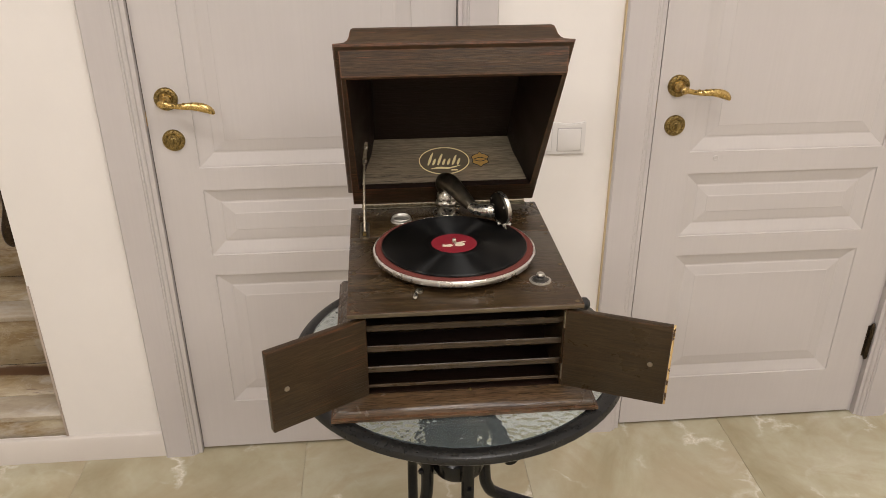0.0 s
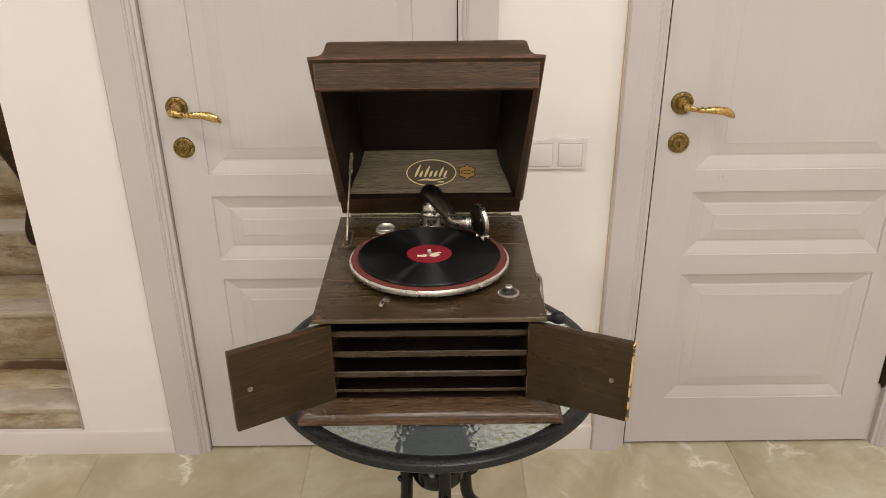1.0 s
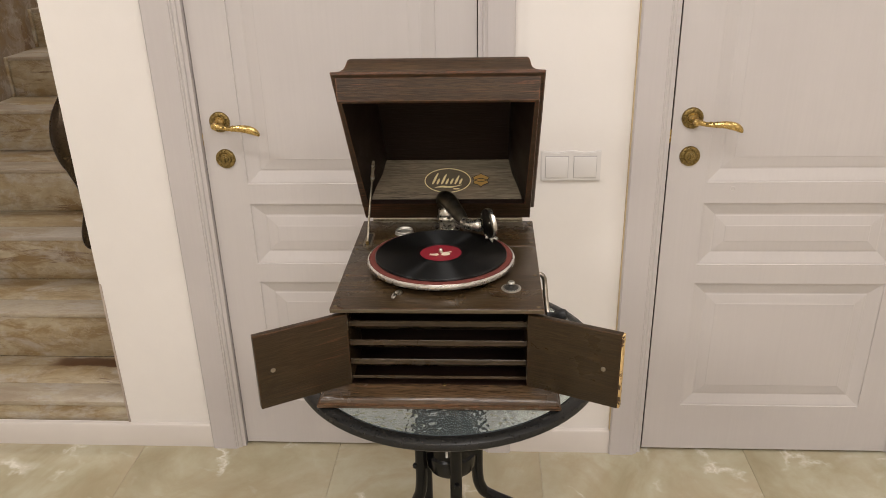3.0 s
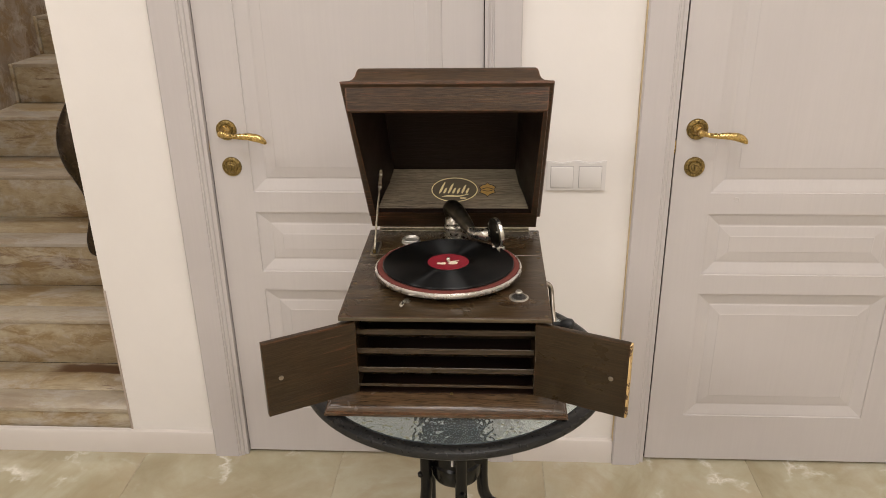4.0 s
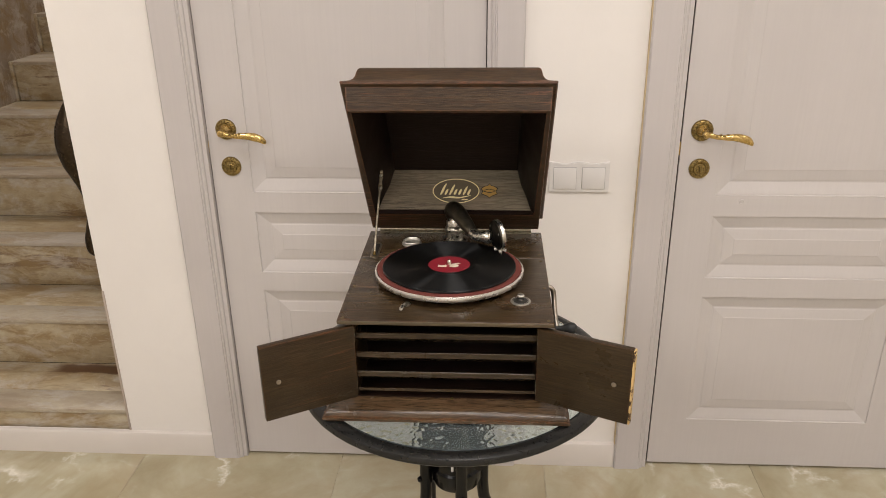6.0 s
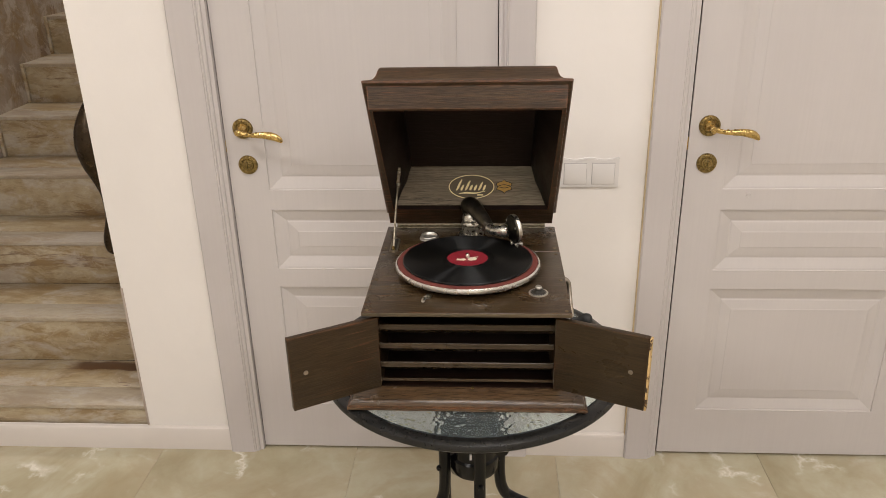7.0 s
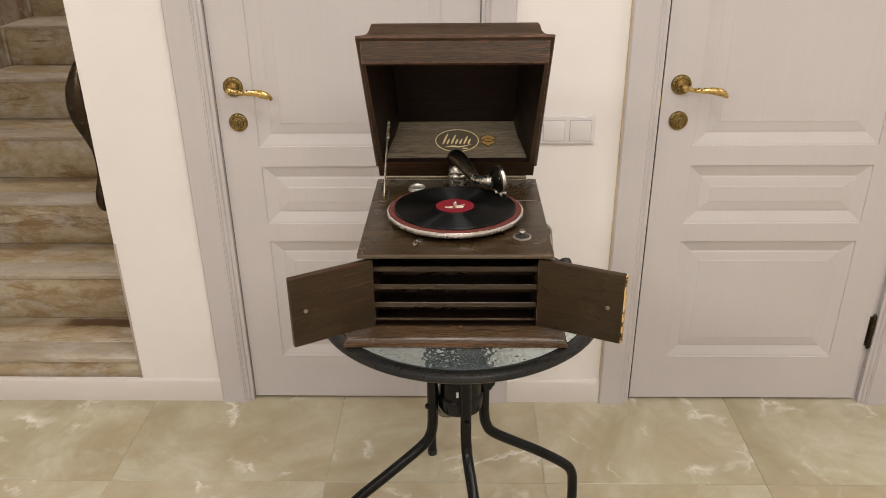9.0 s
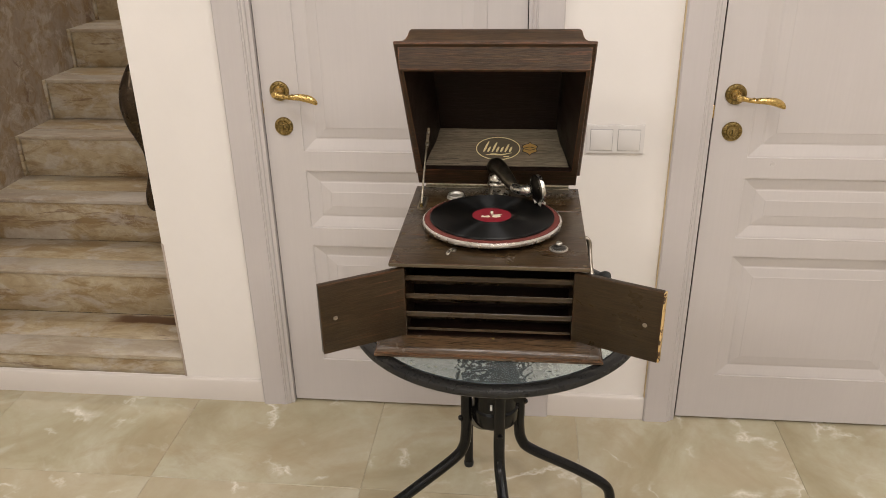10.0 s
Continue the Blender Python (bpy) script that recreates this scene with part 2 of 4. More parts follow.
def paint(name, colour, rough, relief, scale, grain=0.0, coat=0.0):
    n = Nodes(name)
    mottled = n.noise(n.coord, 3.0, 4, 0.6)
    fine = n.noise(n.coord, scale, 5, 0.6)
    c = n.mix(n.ramp(mottled, [(0.3, 0.0), (0.7, 1.0)]), tuple(v * 0.945 for v in colour), colour)
    c = n.mix(n.ramp(n.noise(n.coord, 11, 5, 0.65, 0.5), [(0.5, 0.0), (0.7, 0.5)]), c, tuple(v * 0.955 for v in colour))
    if grain:
        lines = n.noise(n.scaled((150, 150, 4)), 1.0, 4, 0.65, 0.3)
        c = n.mix(n.ramp(lines, [(0.4, 0.0), (0.68, grain)]), c, tuple(v * 0.8 for v in colour))
        n.bump(lines, 0.1, 0.0006)
    n.base(c, n.ramp(fine, [(0.3, rough), (0.7, rough + 0.1)]), 0, Coat_Weight=coat, Coat_Roughness=0.3)
    n.bump(fine, relief, 0.002)
    return n.mat


door_paint = paint("greyed_door_paint", (0.52, 0.483, 0.468), 0.45, 0.04, 90, 0.14)
trim_paint = paint("greyed_casing_paint", (0.5, 0.462, 0.45), 0.45, 0.04, 90, 0.14)
base_paint = paint("baseboard_paint", (0.62, 0.57, 0.53), 0.4, 0.05, 60)
wall_paint = paint("wall_plaster", (0.74, 0.7, 0.665), 0.8, 0.25, 26)
ceiling_paint = paint("ceiling_plaster", (0.8, 0.78, 0.74), 0.85, 0.1, 40)
# grey that paints the shade of the rocker grooves
groove_shade = paint("switch_groove_shade", (0.42, 0.4, 0.39), 0.4, 0.0, 40)
switch_plastic = paint("switch_plastic", (0.65, 0.62, 0.6), 0.3, 0.0, 40)
black_steel = paint("black_powder_coat", (0.009, 0.0088, 0.0083), 0.25, 0.01, 150)
black_steel.node_tree.nodes["Principled BSDF"].inputs["Specular IOR Level"].default_value = 0.4
leg_black = paint("black_gloss_coat", (0.0035, 0.0035, 0.0038), 0.15, 0.005, 120)
leg_black.node_tree.nodes["Principled BSDF"].inputs["Specular IOR Level"].default_value = 0.24
black_rubber = paint("black_rubber", (0.012, 0.012, 0.012), 0.6, 0.1, 300)
ochre_edge = paint("ochre_strip", (0.6, 0.47, 0.28), 0.6, 0.1, 120)
taupe_paint = paint("taupe_edge_paint", (0.4, 0.33, 0.28), 0.5, 0.1, 120)
# dark brown that paints the shade in the gaps round the doors
gap_dark = paint("dark_gap_shade", (0.03, 0.021, 0.016), 0.75, 0.05, 50)


def marble():
    n = Nodes("beige_marble")
    shift = n.add("ShaderNodeObjectInfo").outputs["Random"]
    far = n.add("ShaderNodeVectorMath")
    far.operation = "SCALE"
    far.inputs["Scale"].default_value = 9.0
    comb = n.add("ShaderNodeCombineXYZ")
    for i in range(3):
        n.wire(shift, comb.inputs[i])
    n.wire(comb.outputs[0], far.inputs[0])
    place = n.scaled((1, 1, 1), far.outputs[0])
    cloud = n.noise(place, 2.6, 7, 0.62, 0.9)
    hue = n.noise(place, 1.3, 4, 0.55, 0.6)
    rust = n.noise(place, 3.4, 8, 0.7, 0.7)
    fine = n.noise(place, 22, 6, 0.68, 0.4)
    c = n.ramp(cloud, [(0.3, (0.3, 0.252, 0.15)), (0.5, (0.41, 0.37, 0.255)), (0.7, (0.5, 0.472, 0.365))])
    c = n.mix(n.ramp(hue, [(0.48, 0.0), (0.62, 0.45)]), c, (0.428, 0.346, 0.238))
    c = n.mix(n.ramp(rust, [(0.55, 0.0), (0.63, 0.3), (0.72, 0.55)]), c, (0.33, 0.252, 0.145))
    # long thin pale cracks, broken off here and there
    bend = n.add("ShaderNodeTexNoise", Scale=4.5, Detail=7, Roughness=0.62)
    n.wire(place, bend.inputs["Vector"])
    push = n.add("ShaderNodeVectorMath")
    push.operation = "MULTIPLY_ADD"
    n.wire(bend.outputs["Color"], push.inputs[0])
    push.inputs[1].default_value = (0.32, 0.32, 0.0)
    n.wire(place, push.inputs[2])
    for scale, width, strength, low in ((1.5, 0.009, 0.95, 0.5), (2.7, 0.012, 0.55, 0.54)):
        crack = n.add("ShaderNodeTexVoronoi", Scale=scale)
        crack.feature = "DISTANCE_TO_EDGE"
        n.wire(push.outputs[0], crack.inputs["Vector"])
        where = n.ramp(n.noise(place, 2.4 * scale, 3, 0.6), [(low, 0.0), (low + 0.08, 1.0)])
        c = n.mix(n.mix(1.0, n.ramp(crack.outputs["Distance"], [(0.0, strength), (width * 0.4, strength * 0.6), (width * 2.2, 0.0)]), where, "MULTIPLY"), c, (0.74, 0.71, 0.63))
    haze = n.noise(place, 5.5, 5, 0.6, 1.8)
    c = n.mix(n.ramp(haze, [(0.6, 0.0), (0.75, 0.4)]), c, (0.56, 0.53, 0.45))
    c = n.mix(n.ramp(fine, [(0.42, 0.0), (0.72, 0.28)]), c, (0.36, 0.29, 0.195))
    n.base(c, n.ramp(fine, [(0.3, 0.14), (0.7, 0.22)]), 0, Specular_IOR_Level=0.5)
    return n.mat


def stone(name, upright, tint=1.0, streak=None):
    n = Nodes(name)
    shift = n.add("ShaderNodeObjectInfo").outputs["Random"]
    comb = n.add("ShaderNodeVectorMath")
    comb.operation = "SCALE"
    comb.inputs["Scale"].default_value = 6.0
    each = n.add("ShaderNodeCombineXYZ")
    n.wire(shift, each.inputs[0])
    n.wire(shift, each.inputs[2])
    n.wire(each.outputs[0], comb.inputs[0])
    flat = n.scaled((5, 5, 1.3) if upright else (2.2, 5, 5), comb.outputs[0])
    cloud = n.noise(flat, 1.0, 6, 0.62, 0.8)
    rust = n.noise(n.scaled((5, 5, 1.2) if upright else (0.9, 7, 7), comb.outputs[0]), 1.1, 7, 0.7, 0.5)
    fine = n.noise(n.scaled((45, 60, 60)), 1.0, 4, 0.65)
    vein = n.noise(n.scaled((3, 5, 5), comb.outputs[0]), 1.4, 5, 0.6, 1.6)
    c = n.ramp(cloud, [(0.25, (0.19, 0.145, 0.105)), (0.5, (0.28, 0.225, 0.175)), (0.75, (0.37, 0.31, 0.25))] if upright else [(0.28, (0.19, 0.125, 0.06)), (0.42, (0.3, 0.225, 0.125)), (0.55, (0.38, 0.31, 0.2)), (0.7, (0.45, 0.39, 0.285))])
    c = n.mix(n.ramp(rust, [(0.58, 0.0), (0.61, 0.8), (0.68, 0.5)]), c, (0.11, 0.05, 0.022))
    ochre = n.noise(n.scaled((2.5, 8, 8), comb.outputs[0]), 1.9, 7, 0.72, 1.0)
    c = n.mix(n.ramp(ochre, [(0.48, 0.0), (0.6, 0.85)]), c, (0.23, 0.15, 0.062))
    if not upright:
        c = n.mix(n.ramp(vein, [(0.488, 0.0), (0.5, 0.3), (0.512, 0.0)]), c, (0.52, 0.46, 0.38))
    patch = n.noise(n.scaled((4, 9, 9), comb.outputs[0]), 1.3, 6, 0.7, 1.2)
    c = n.mix(n.ramp(patch, [(0.5, 0.0), (0.62, 0.6)]), c, (0.21, 0.14, 0.07))
    grey = n.noise(n.scaled((3.2, 6, 6), comb.outputs[0]), 1.7, 6, 0.68, 0.9)
    c = n.mix(n.ramp(grey, [(0.5, 0.0), (0.6, 0.65)]), c, (0.43, 0.385, 0.33))
    c = n.mix(n.ramp(fine, [(0.4, 0.0), (0.75, 0.35)]), c, (0.2, 0.15, 0.1))
    if streak:
        axes = n.add("ShaderNodeSeparateXYZ")
        n.wire(n.coord, axes.inputs[0])
        wander = n.noise(n.scaled((9, 3, 3)), 1.0, 5, 0.7)
        line = n.add("ShaderNodeMath")
        line.operation = "MULTIPLY_ADD"
        n.wire(wander, line.inputs[0])
        line.inputs[1].default_value = 0.05
        n.wire(axes.outputs[1], line.inputs[2])
        band = n.ramp(n.span(line.outputs[0], streak[1] - 0.01, streak[1] + 0.12), [(0.0, 0.0), (0.27, 0.1), (0.31, 0.95), (0.62, 0.95), (0.7, 0.0)])
        side = n.ramp(n.span(axes.outputs[0], streak[0], streak[0] + 0.06), [(0.0, 0.0), (1.0, 1.0)])
        c = n.mix(n.mix(1.0, band, side, "MULTIPLY"), c, (0.09, 0.04, 0.018))
    if tint > 1:
        c = n.mix(0.32, c, (0.42, 0.385, 0.35))
    n.base(c, 0.38, 0)
    n.bump(fine, 0.15, 0.001)
    return n.mat


marble_mat, stone_mat, stone_wall = marble(), stone("brown_stair_stone", False), stone("taupe_wall_stone", True)
stone_stained = stone("stained_stair_stone", False, 1.0, (-1.2, 1.977))
stone_pale = stone("pale_stair_stone", False, 1.1)
grout_mat = paint("tile_grout", (0.46, 0.4, 0.3), 0.8, 0.1, 200)


def record_vinyl():
    n = Nodes("black_shellac")
    tangent = n.tree.nodes.new("ShaderNodeTangent")
    tangent.direction_type, tangent.axis = "RADIAL", "Z"
    n.wire(tangent.outputs[0], n.bsdf.inputs["Tangent"])
    dust = n.noise(n.coord, 160, 3, 0.6)
    n.base(n.mix(n.ramp(dust, [(0.5, 0.0), (0.8, 0.4)]), (0.0025, 0.0025, 0.0025), (0.008, 0.0075, 0.007)), 0.4, 0, Anisotropic=1.0, Anisotropic_Rotation=0.25, Specular_IOR_Level=0.33)
    return n.mat


def plain(name, colour, rough, metal_amount=0.0, mottle=0.25, scale=80.0):
    n = Nodes(name)
    f = n.noise(n.coord, scale, 4, 0.6)
    return n.base(n.mix(n.ramp(f, [(0.35, 0.0), (0.7, mottle)]), colour, tuple(c * 0.6 for c in colour)), rough, metal_amount)


vinyl = record_vinyl()
felt = plain("red_felt", (0.12, 0.022, 0.014), 0.9, 0, 0.4, 300)
label_red = plain("record_label_red", (0.2, 0.011, 0.02), 0.5, 0, 0.25, 120)
cream = plain("cream_print", (0.66, 0.6, 0.46), 0.5, 0, 0.3, 200)
gold_print = plain("gold_transfer", (0.95, 0.84, 0.47), 0.45, 0.0, 0.3, 200)
gold_dull = plain("dull_gold_transfer", (0.5, 0.3, 0.08), 0.5, 0.0, 0.5, 300)
black_print = plain("black_transfer", (0.02, 0.018, 0.015), 0.4, 0, 0.2, 100)
oval_ground = plain("oval_ground_stain", (0.14, 0.11, 0.07), 0.45, 0, 0.4, 60)
mica = plain("soundbox_mica", (0.05, 0.045, 0.04), 0.15)


def table_glass(name, hammered):
    n = Nodes(name)
    n.base((0.72, 0.82, 0.83), 0.02, 0, Transmission_Weight=0.97, IOR=1.5)
    if hammered:
        cell = n.add("ShaderNodeTexVoronoi", Scale=105.0)
        cell.feature = "SMOOTH_F1"
        n.wire(n.coord, cell.inputs["Vector"])
        n.bump(cell.outputs["Distance"], 0.35, 0.004)
        n.bump(n.noise(n.coord, 60, 2, 0.5, 0.4), 0.25, 0.004)
    return n.mat


glass, glass_smooth = table_glass("hammered_glass", True), table_glass("smooth_glass", False)

# ---- structure ----
WALL, DEEP = 1.77, 0.12
LEFT, RIGHT, BACK, HIGH = -3.2, 3.0, -2.6, 2.7
STAIR_L, STAIR_R = -1.755, -0.832
D1, D2 = (-0.4765, 0.2305), (0.7085, 1.409)
DOOR_TOP = 2.02


def wall(name, boxes, label):
    bm = bmesh.new()
    for b in boxes:
        box(bm, *b)
    return solo(name, bm, wall_paint, label, "wall", "structure", smooth=False)


wall("wall_north", [
    (LEFT, STAIR_L, WALL, WALL + DEEP, 0, HIGH),
    (STAIR_R, D1[0] - 0.012, WALL, WALL + DEEP, 0, HIGH),
    (D1[1] + 0.012, D2[0] - 0.012, WALL, WALL + DEEP, 0, HIGH),
    (D2[1] + 0.012, RIGHT, WALL, WALL + DEEP, 0, HIGH),
    (D1[0] - 0.012, D1[1] + 0.012, WALL, WALL + DEEP, DOOR_TOP + 0.012, HIGH),
    (D2[0] - 0.012, D2[1] + 0.012, WALL, WALL + DEEP, DOOR_TOP + 0.012, HIGH),
    (STAIR_L, STAIR_R, WALL, WALL + DEEP, 2.35, HIGH),
    (STAIR_L, STAIR_R, WALL, WALL + 0.004, 0, 0.078),
], "warm white plastered wall with two doors and a stair opening")
wall("wall_south", [(LEFT, RIGHT, BACK - 0.1, BACK, 0, HIGH)], "plain white plastered wall")
wall("wall_west", [(LEFT - 0.1, LEFT, BACK - 0.1, WALL + DEEP, 0, HIGH)], "plain white plastered wall")
wall("wall_east", [(RIGHT, RIGHT + 0.1, BACK - 0.1, WALL + DEEP, 0, HIGH)], "plain white plastered wall")
bm = box(bmesh.new(), LEFT - 0.1, RIGHT + 0.1, BACK - 0.1, WALL + DEEP, HIGH, HIGH + 0.1)
solo("ceiling", bm, ceiling_paint, "plain white ceiling", "ceiling", "structure", smooth=False)
wall("wall_stair_far", [(STAIR_L - 0.1, STAIR_R + 0.12, 5.0, 5.1, 0, 4.0), (STAIR_R + 0.02, STAIR_R + 0.12, WALL + DEEP, 5.0, 0, 4.0)], "plain walls of the stairwell")
bm = box(bmesh.new(), STAIR_L - 0.1, STAIR_R + 0.12, WALL, 5.1, 4.0, 4.1)
box(bm, STAIR_L - 0.1, STAIR_R + 0.12, WALL, WALL + DEEP, HIGH + 0.1, 4.0)
solo("ceiling_stair", bm, ceiling_paint, "plain white ceiling over the stairs", "ceiling", "structure", smooth=False)
bm = box(bmesh.new(), STAIR_L - 0.1, STAIR_L, WALL + DEEP, 5.0, 0, 4.0)
solo("wall_stair_side", bm, stone_wall, "stair side wall of brown streaked stone", "wall", "structure", smooth=False)

floor = solo("floor", box(bmesh.new(), LEFT, RIGHT, BACK, WALL, -0.1, -0.0015), grout_mat, "polished beige marble tile floor with fine joints", "floor", "structure", smooth=False)


def baseboard(x0, x1):
    bm = bmesh.new()
    prism(bm, [(WALL, 0), (WALL - 0.013, 0), (WALL - 0.013, 0.068), (WALL - 0.010, 0.075), (WALL - 0.005, 0.078), (WALL, 0.078)], "x", x0, x1)
    solo("baseboard", bm, base_paint, "low off-white painted baseboard along the wall", "baseboard", "structure")


baseboard(LEFT, -0.5755)
baseboard(0.3225, 0.6115)
baseboard(1.5105, RIGHT)

# stairs: treads and risers of stone slabs
stairs = thing("stairs", (-1.25, 1.78, 0), "brown streaked stone stairs climbing behind the wall", "stairs", kind="structure")
RISE, GO, FIRST, FRONT = 0.163, 0.256, 0.142, 1.779
for k in range(9):
    y, z = FRONT + GO * k, FIRST + RISE * k
    low = 0.0 if k == 0 else z - RISE
    bm = box(bmesh.new(), STAIR_L, STAIR_R - (0.0 if k == 0 else -0.018), y + 0.004, y + 0.03, low, z - 0.014, 0.001)
    part("riser", bm, stone_mat, stairs)
    end, strip = STAIR_R + (0.0 if k == 0 else 0.018), y + 0.1
    part("tread", box(bmesh.new(), STAIR_L, end, y, strip - 0.0006, z - 0.014, z, 0.0015), stone_pale, stairs, "paler grey-beige front slab")
    part("tread", box(bmesh.new(), STAIR_L, end, strip + 0.0008, y + GO + 0.003, z - 0.014, z, 0.001), stone_mat if k else stone_stained, stairs)
    if k > 0:
        bm = box(bmesh.new(), STAIR_L, STAIR_L + 0.012, y - 0.012, y + 0.003, z + 0.001 - RISE, z + 0.001, 0.0015)
        part("skirting_slab", bm, stone_mat, stairs)
bm = box(bmesh.new(), STAIR_R - 0.001, STAIR_R + 0.005, WALL - 0.003, WALL + 0.02, 0.0785, 0.545, 0.001)
solo("trim", bm, taupe_paint, "thin taupe edge trim beside the stairs", "trim", "structure")

# scrolled end of the stair handrail, fixed to the side of the wall
scroll = thing("handrail", (-0.855, 1.84, 0.62), "dark polished handrail end with a rounded scroll", "handrail")
rows = [(-0.8525, 1.84, 1.068, 0.008), (-0.8605, 1.84, 1.042, 0.020), (-0.8695, 1.84, 0.992, 0.036), (-0.8725, 1.84, 0.942, 0.041), (-0.8705, 1.84, 0.893, 0.035), (-0.8645, 1.84, 0.85, 0.023),
        (-0.8595, 1.84, 0.80, 0.012), (-0.8605, 1.84, 0.74, 0.010), (-0.8665, 1.84, 0.70, 0.014), (-0.8715, 1.84, 0.67, 0.017), (-0.8715, 1.84, 0.64, 0.016), (-0.8665, 1.84, 0.624, 0.008)]
part("rail", tube(bmesh.new(), smooth_path(rows, 6), 0.02, 18), bronze, scroll)
part("wall_bracket", box(bmesh.new(), -0.865, STAIR_R, 1.828, 1.852, 0.92, 0.98, 0.003), bronze, scroll)


# ---- doors ----
def door_leaf(x0, x1, z0, z1, panels, face, thick):
    """A panelled leaf: stiles and rails with sunk, raised-field panels."""
    bm = bmesh.new()
    xs = [x0, panels[0][0], panels[0][1], x1]
    zs = sorted({z0, z1, *[p[2] for p in panels], *[p[3] for p in panels]})
    grid = {(i, j): bm.verts.new((x, face, z)) for i, x in enumerate(xs) for j, z in enumerate(zs)}
    rings = [(0.0012, 0.0035), (0.006, 0.0042), (0.033, 0.0115), (0.036, 0.0115), (0.039, 0.0105), (0.064, 0.0075), (0.066, 0.0068)]
    for j in range(len(zs) - 1):
        for i in range(3):
            corner = [grid[i, j], grid[i + 1, j], grid[i + 1, j + 1], grid[i, j + 1]]
            hole = i == 1 and any(abs(p[2] - zs[j]) < 1e-6 for p in panels)
            if not hole:
                bm.faces.new(corner)
                continue
            outer = corner
            for inset, depth in rings:
                inner = [bm.verts.new((x, face + depth, z)) for x, z in ((xs[1] + inset, zs[j] + inset), (xs[2] - inset, zs[j] + inset), (xs[2] - inset, zs[j + 1] - inset), (xs[1] + inset, zs[j + 1] - inset))]
                for k in range(4):
                    bm.faces.new((outer[k], outer[(k + 1) % 4], inner[(k + 1) % 4], inner[k]))
                outer = inner
            bm.faces.new(outer)
    n = len(zs)
    border = [grid[i, 0] for i in range(4)] + [grid[3, j] for j in range(1, n)] + [grid[i, n - 1] for i in (2, 1, 0)] + [grid[0, j] for j in range(n - 2, 0, -1)]
    back = [bm.verts.new((v.co.x, face + thick, v.co.z)) for v in border]
    for k in range(len(border)):
        j = (k + 1) % len(border)
        bm.faces.new((border[k], back[k], back[j], border[j]))
    bm.faces.new(back)
    bmesh.ops.recalc_face_normals(bm, faces=bm.faces[:])
    return bm


def rose(bm, x, y, z, r):
    """An ornamented round plate facing the room."""
    m = turned(x, y, z, (0, -1, 0))
    lathe(bm, [(r, 0), (r, 0.003), (r * 0.96, 0.0045), (r * 0.9, 0.0042), (r * 0.8, 0.0055), (r * 0.66, 0.0055), (r * 0.62, 0.0048), (r * 0.56, 0.0075), (r * 0.45, 0.008), (0, 0.008)], m, 40)
    for i in range(16):
        a = 2 * math.pi * i / 16
        c = m @ Vector((r * 0.8 * math.cos(a), r * 0.8 * math.sin(a), 0.0055))
        bmesh.ops.create_icosphere(bm, subdivisions=1, radius=1, matrix=Matrix.Translation(c) @ Matrix.Rotation(-a, 4, "Y") @ Matrix.Diagonal((r * 0.13, 0.0016, r * 0.07, 1)))
    return bm


def handle_set(door, x, z, face):
    base = part("handle_rose", rose(bmesh.new(), x, face, z, 0.0265), brass, door, "round engraved brass rose")
    bm = lathe(bmesh.new(), [(0.0135, 0.006), (0.0128, 0.012), (0.0098, 0.018), (0.0082, 0.026), (0.0080, 0.038), (0.0088, 0.044), (0.0082, 0.049), (0.005, 0.0525), (0, 0.053)], turned(x, face, z, (0, -1, 0)), 28)
    y = face - 0.044
    line = [(x + 0.002, y, z, 0.0074), (x + 0.014, y, z - 0.003, 0.0062), (x + 0.030, y - 0.001, z - 0.0058, 0.0060), (x + 0.048, y - 0.002, z - 0.0062, 0.0074), (x + 0.066, y - 0.002, z - 0.0060, 0.0090), (x + 0.084, y - 0.002, z - 0.0085, 0.0102), (x + 0.098, y - 0.001, z - 0.0135, 0.0094), (x + 0.107, y, z - 0.0205, 0.0066), (x + 0.111, y, z - 0.0255, 0.0028)]
    tube(bm, smooth_path(line, 5), 0.008, 16, (0.8, 1.0))
    lever = part("lever_handle", bm, brass_bright, door, "curved polished brass lever")
    bm = bmesh.new()
    for i in range(10):
        u = 0.024 + i * 0.0082
        c = (x + u, y - 0.0050, z - 0.0015 + (0.0022 if i % 2 else -0.0012) - 1.1 * max(0.0, u - 0.06) ** 2 * 6)
        bmesh.ops.create_icosphere(bm, subdivisions=1, radius=1, matrix=Matrix.Translation(c) @ Matrix.Diagonal((0.0042, 0.0028, 0.003, 1)))
    part("relief_ornament", bm, brass, lever)
    zl = z - 0.097
    plate = part("lock_rose", rose(bmesh.new(), x + 0.003, face, zl, 0.0255), brass, door, "round engraved brass lock plate")
    bm = lathe(bmesh.new(), [(0.0095, 0.006), (0.0095, 0.011), (0.008, 0.0125), (0, 0.0125)], turned(x + 0.003, face, zl, (0, -1, 0)), 24)
    box(bm, x + 0.0005, x + 0.0055, face - 0.0185, face - 0.011, zl - 0.008, zl + 0.008, 0.0015)
    part("thumb_turn", bm, brass, plate)


